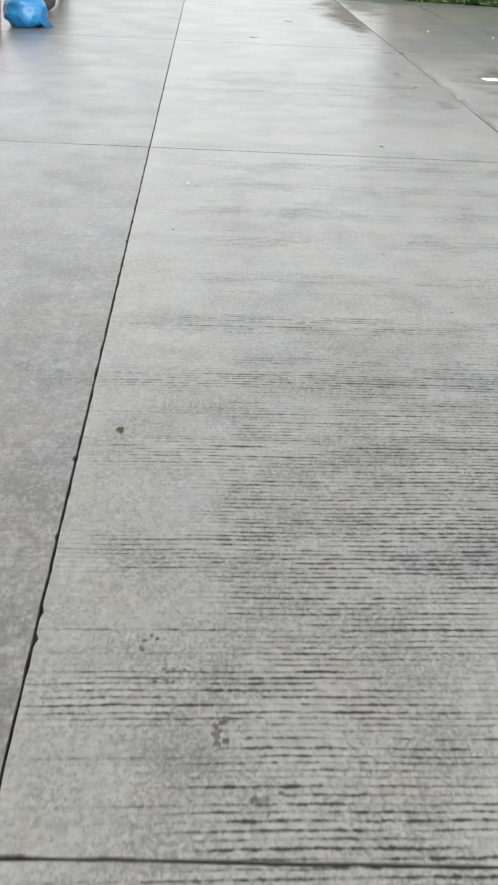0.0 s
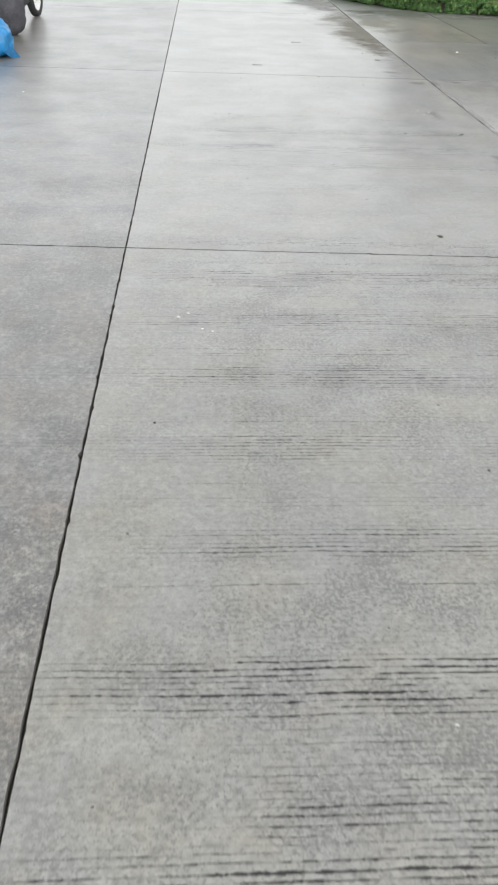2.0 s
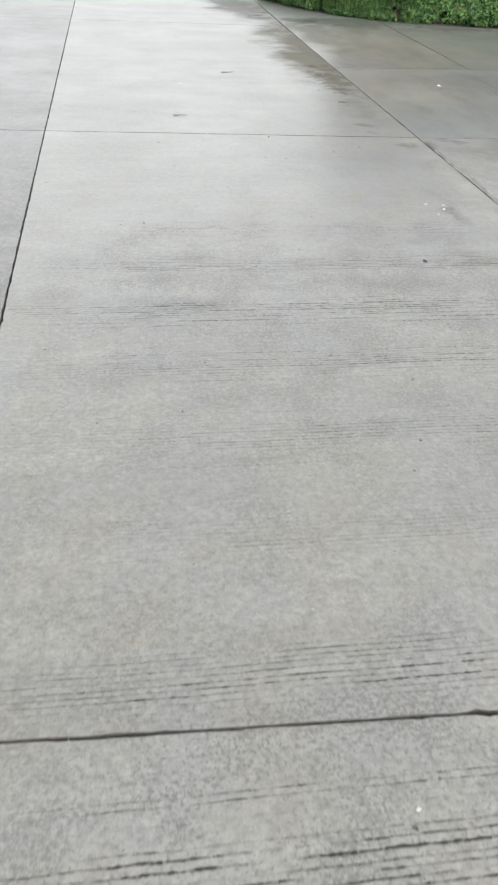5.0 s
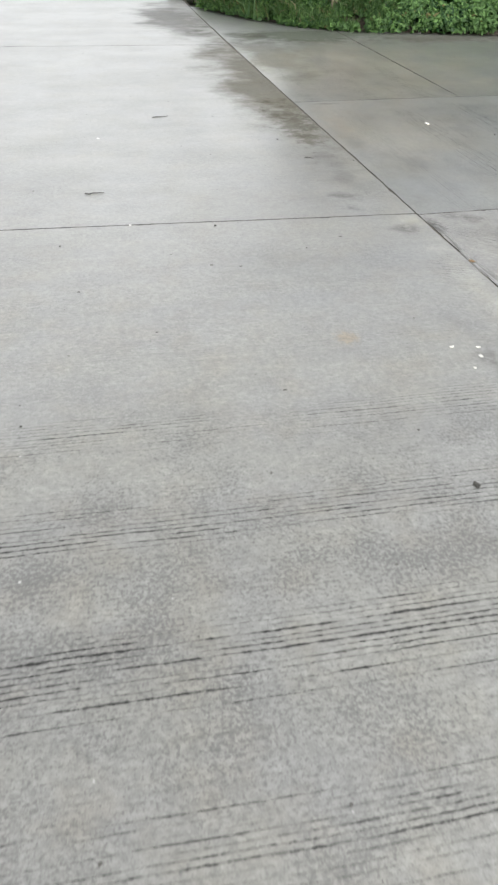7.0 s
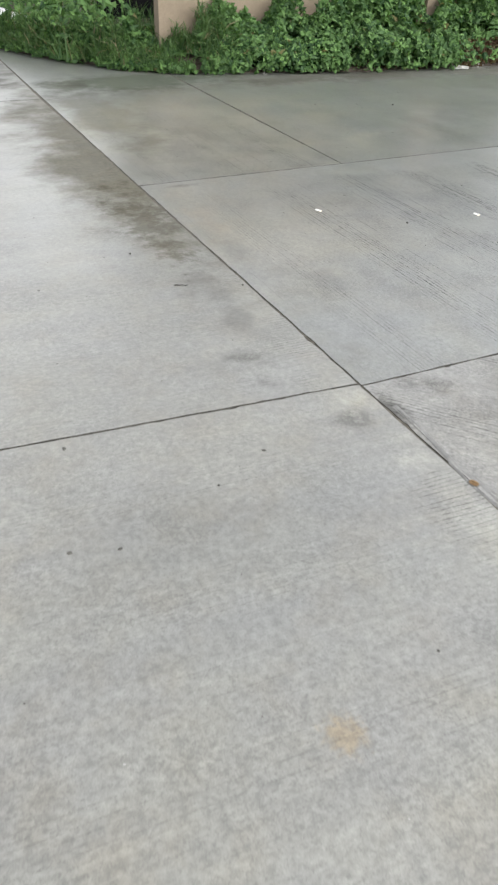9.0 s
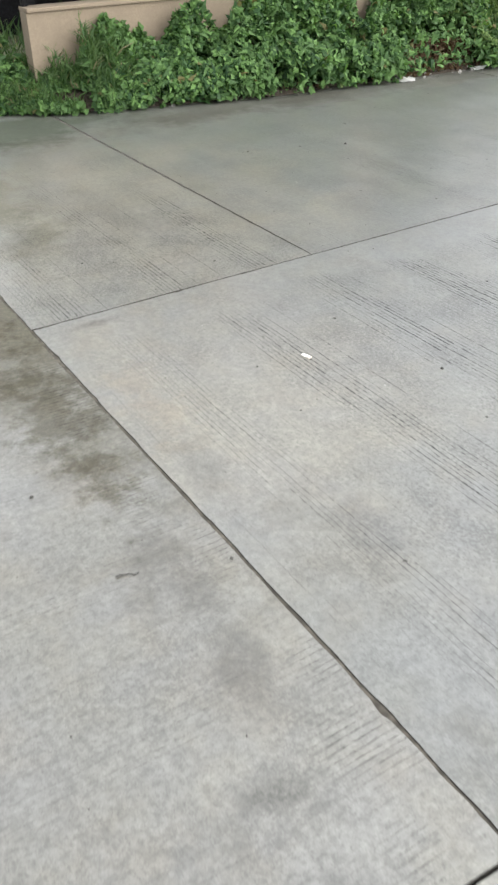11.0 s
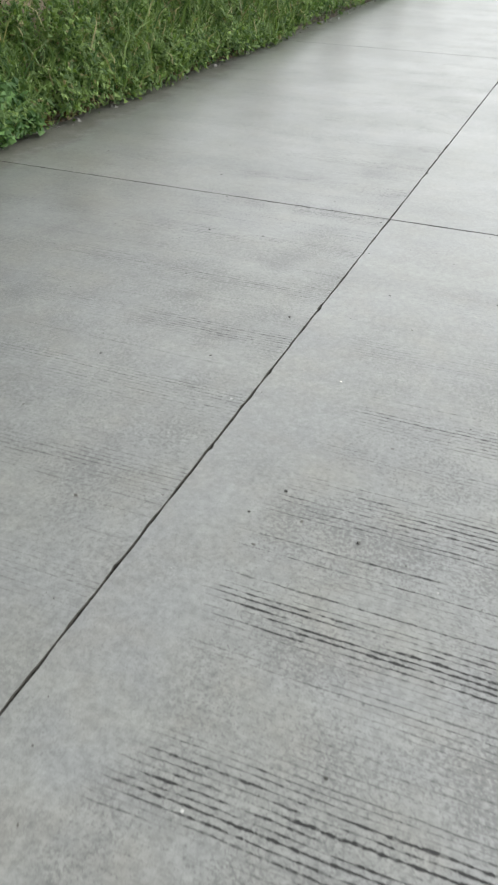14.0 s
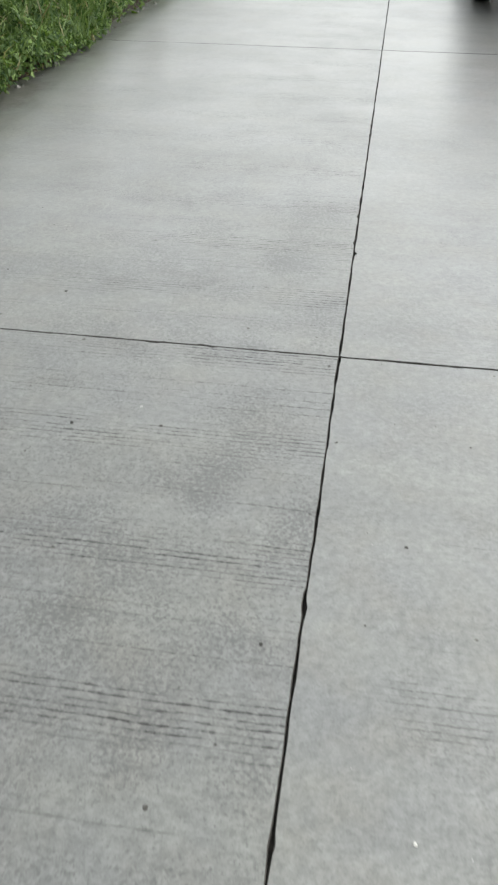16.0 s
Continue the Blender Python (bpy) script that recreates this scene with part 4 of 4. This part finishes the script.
smooth(part("body", bm, M_CARBODY, car))
bm = bmesh.new()
add_box(bm, -0.07, -0.82, 0.2, 0.03, 0.82, 0.55, 0.03)
part("bumper", bm, M_BLACK, car)
for s in (-1, 1):
    bm = bmesh.new()
    add_box(bm, -0.02, s * 0.62 - 0.14, 0.66, 0.05, s * 0.62 + 0.14, 0.86, 0.02)
    part("tail_lamp", bm, M_LAMP, car)
bm = bmesh.new()
vs = [bm.verts.new(q) for q in ((0.53, -0.62, 1.06), (0.53, 0.62, 1.06), (0.9, 0.56, 1.41), (0.9, -0.56, 1.41))]
bm.faces.new(vs[::-1])
bmesh.ops.solidify(bm, geom=bm.faces[:], thickness=-0.02)
part("rear_window", bm, M_GLASS, car)
for x in (0.75, 3.35):
    for s in (-1, 1):
        c = Matrix.Translation((x, s * 0.76, 0.3)) @ Matrix.Rotation(radians(90), 4, "X")
        wheel = smooth(part("tyre", add_lathe(bmesh.new(), [(0.19, -0.09), (0.28, -0.1), (0.3, -0.07), (0.3, 0.07), (0.28, 0.1), (0.19, 0.09)], c, 28, True), M_TYRE, car))
        bm = add_lathe(bmesh.new(), [(0.19, -0.05), (0.19, 0.05)], c, 24)
        part("rim", bm, M_RIM, wheel)

# ---- small litter ----
BUTT = None


def cigarette(x, y, turn, length=0.034):
    global BUTT
    if BUTT is None:
        BUTT = thing("cigarette_butt", pose(x, y, 0.006, 0, 0, turn), "flattened white cigarette end lying on the concrete", "cigarette end", "litter on the road")
        for piece, material, ends in (("paper", M_PAPER, (-0.02, 0.009)), ("filter", M_FILTER, (0.0092, 0.016))):
            steps = [ends[0] + (ends[1] - ends[0]) * k / 6 for k in range(7)]
            bm = add_lathe(bmesh.new(), [(0.0062 + 0.0014 * noise.noise(Vector((q * 260, 2, 0))), q) for q in steps], Matrix.Rotation(radians(90), 4, "Y"), 10)
            for v in bm.verts:
                v.co.y = v.co.y * 1.35 + 0.0035 * math.sin(v.co.x * 95) + 0.0012 * noise.noise(v.co * 300)
                v.co.z = v.co.z * 0.62 - 0.0015 + 0.0014 * noise.noise(v.co * 220)
            part(piece, bm, material, BUTT)
        return BUTT
    return copy_thing(BUTT, pose(x, y, 0.006, 0, 0, turn))


cigarette(3.36, 12.16, -88)
cigarette(4.16, 11.8, -95)


def scrap(name, x, y, size, seed, material, label, category, group="litter on the road", curl=0.25, z=0.001):
    """A torn, curled flake."""
    r2 = random.Random(seed)
    bm = bmesh.new()
    n = 11
    ring = [bm.verts.new((size * math.cos(a) * r2.uniform(0.6, 1.15), size * 0.7 * math.sin(a) * r2.uniform(0.6, 1.15), 0)) for a in (2 * math.pi * i / n for i in range(n))]
    mid = bm.verts.new((0, 0, size * curl * 0.5))
    for v2 in ring:
        v2.co.z = size * curl * r2.uniform(0.0, 1.0) * (v2.co.x / size) ** 2
    for i in range(n):
        bm.faces.new((ring[i], ring[(i + 1) % n], mid))
    bmesh.ops.solidify(bm, geom=bm.faces[:], thickness=-0.0012)
    ob = part(name, bm, material)
    ob.matrix_world = pose(x, y, z + 0.0012, 0, 0, r2.uniform(0, 360))
    return tagged(ob, label, category, group)


for k, (x, y, s) in enumerate(((0.28, 4.79, 0.017), (0.38, 4.68, 0.011), (0.42, 4.66, 0.009), (0.32, 4.83, 0.009), (2.27, 8.85, 0.019), (2.19, 8.94, 0.018), (2.29, 8.92, 0.016),
                               (2.21, 8.77, 0.014), (1.03, 12.07, 0.025), (1.1, 10.43, 0.016), (-1.15, 9.3, 0.03), (4.5, 13.9, 0.01), (6.35, 12.2, 0.012), (5.9, 12.75, 0.009))):
    scrap("paper_scrap", x, y, s * 0.68, 30 + k, M_PAPER, "small torn white paper scrap on the concrete", "paper scrap")
for k, (x, y, s) in enumerate(((6.78, 15.66, 0.13), (7.6, 15.65, 0.09), (7.1, 15.72, 0.05), (9.25, 15.64, 0.06), (16.1, 15.6, 0.16))):
    scrap("plastic_scrap", x, y, s, 60 + k, M_PLASTIC, "crumpled white plastic scrap at the foot of the weeds", "plastic scrap", "litter by the verge", 0.45, 0.004)
scrap("dry_leaf", 2.62, 9.72, 0.02, 81, M_ORANGE, "dry orange-brown leaf caught in the joint", "leaf", "", 0.2)
scrap("olive_leaf", 0.12, 2.02, 0.022, 86, plain("olive_leaf", (0.12, 0.115, 0.06), 0.7, 0, 60, 0.3), "small flat olive-brown leaf on the concrete", "leaf", "", 0.04)
scrap("dark_leaf", 1.64, 5.83, 0.024, 82, plain("grey_leaf", (0.12, 0.115, 0.1), 0.7, 0, 80, 0.3), "small dark leaf on the concrete", "leaf", "dark leaves", 0.05)
scrap("dark_leaf", 1.92, 8.11, 0.018, 83, M_SPOT, "small dark leaf on the concrete", "leaf", "dark leaves", 0.05)
scrap("dark_leaf", 6.75, 11.85, 0.045, 84, M_SPOT, "small dark leaf on the concrete", "leaf", "dark leaves", 0.1)
strap = thing("plastic_strap", pose(3.22, 8.65, 0.006, 0, 0, 15), "bent white plastic strap on the dark apron", "plastic strap")
bm = add_tube(bmesh.new(), [(0.12, 0.05, 0), (-0.05, 0.05, 0.006), (-0.08, 0.02, 0.012), (-0.05, -0.03, 0.006), (0.12, -0.04, 0)], 0.006, 6)
part("strap", bm, M_PLASTIC, strap)


def pebble(x, y, s, seed):
    r2 = random.Random(seed)
    bm = bmesh.new()
    bmesh.ops.create_icosphere(bm, subdivisions=1, radius=s)
    for v2 in bm.verts:
        v2.co *= r2.uniform(0.7, 1.2)
        v2.co.z = max(-0.3 * s, v2.co.z * 0.7)
    ob = part("pebble", bm, M_STONE)
    ob.matrix_world = pose(x, y, s * 0.3, 0, 0, r2.uniform(0, 360))
    return tagged(ob, "small dark stone lying on the concrete", "stone", "stones on the road")


for k, (x, y, s) in enumerate(((0.22, 3.96, 0.011), (3.72, 11.82, 0.012), (4.41, 12.29, 0.008), (5.24, 12.7, 0.009), (5.11, 12.76, 0.008), (5.11, 12.44, 0.01), (5.22, 14.39, 0.016),
                               (0.6, 8.66, 0.009), (1.52, 10.36, 0.012), (2.56, 11.36, 0.01), (7.04, 13.81, 0.01), (6.3, 13.1, 0.009), (1.25, 7.2, 0.007), (1.9, 10.0, 0.008), (0.75, 10.2, 0.009),
                               (2.2, 11.9, 0.012), (4.0, 11.4, 0.009), (4.6, 14.6, 0.01), (6.8, 12.0, 0.008))):
    pebble(x, y, s * 0.6, 200 + k)


def twig(x, y, turn, length, seed):
    r2 = random.Random(seed)
    pts = [(length * (k / 5 - 0.5), 0.08 * length * r2.uniform(-1, 1), 0.003 + 0.002 * r2.uniform(0, 1)) for k in range(6)]
    ob = part("twig", add_tube(bmesh.new(), pts, [0.0028, 0.003, 0.0026, 0.0022, 0.002, 0.0012], 6), M_STONE)
    ob.matrix_world = pose(x, y, 0, 0, 0, turn)
    return tagged(ob, "thin dark dry twig lying on the concrete", "twig", "twigs on the road")


twig(2.3, 11.45, -20, 0.06, 1)
twig(0.95, 10.95, 5, 0.1, 2)
twig(1.5, 12.6, 10, 0.12, 3)
twig(2.35, 8.1, 40, 0.06, 4)

# dark and pale spots worn into the concrete
sv, sf, wv, wf = [], [], [], []


def spot(store, faces, x, y, s, z=0.0006):
    n = 9
    b = len(store)
    store.append((x, y, z + 0.0004))
    stretch, a0 = r.uniform(0.6, 1.0), r.uniform(0, 6.28)
    for i in range(n):
        a = 2 * math.pi * i / n
        d = s * r.uniform(0.55, 1.15)
        u, w = d * math.cos(a), d * stretch * math.sin(a)
        store.append((x + u * math.cos(a0) - w * math.sin(a0), y + u * math.sin(a0) + w * math.cos(a0), z))
    for i in range(n):
        faces.append((b, b + 1 + i, b + 1 + (i + 1) % n))


for x, y in ((0.32, 1.01), (0.28, 1.09), (0.44, 0.86), (0.52, 0.70), (0.31, 0.985), (0.43, 0.83), (0.51, 0.67)):
    for _ in range(4):
        spot(sv, sf, x + 0.014 * r.normal(), y + 0.014 * r.normal(), 0.006 + 0.006 * r.uniform())
for _ in range(620):
    x, y = (r.uniform(0.03, 2.5), r.uniform(0.2, 16)) if r.uniform() < 0.55 else (r.uniform(2.7, 9), r.uniform(10.6, 15.4))
    spot(sv, sf, x, y, 0.0025 + 0.007 * r.uniform() ** 3)
for _ in range(160):
    x, y = (r.uniform(0.03, 2.5), r.uniform(0.2, 16)) if r.uniform() < 0.5 else (r.uniform(2.7, 9), r.uniform(10.6, 15.4))
    spot(wv, wf, x, y, 0.002 + 0.006 * r.uniform() ** 4)
tagged(raw("dirt_spots", sv, sf, M_SPOT), "small dark dirt spots worn into the concrete", "dirt", kind="stuff")
tagged(raw("pale_spots", wv, wf, M_CHALK), "small pale specks stuck to the concrete", "dirt", kind="stuff")
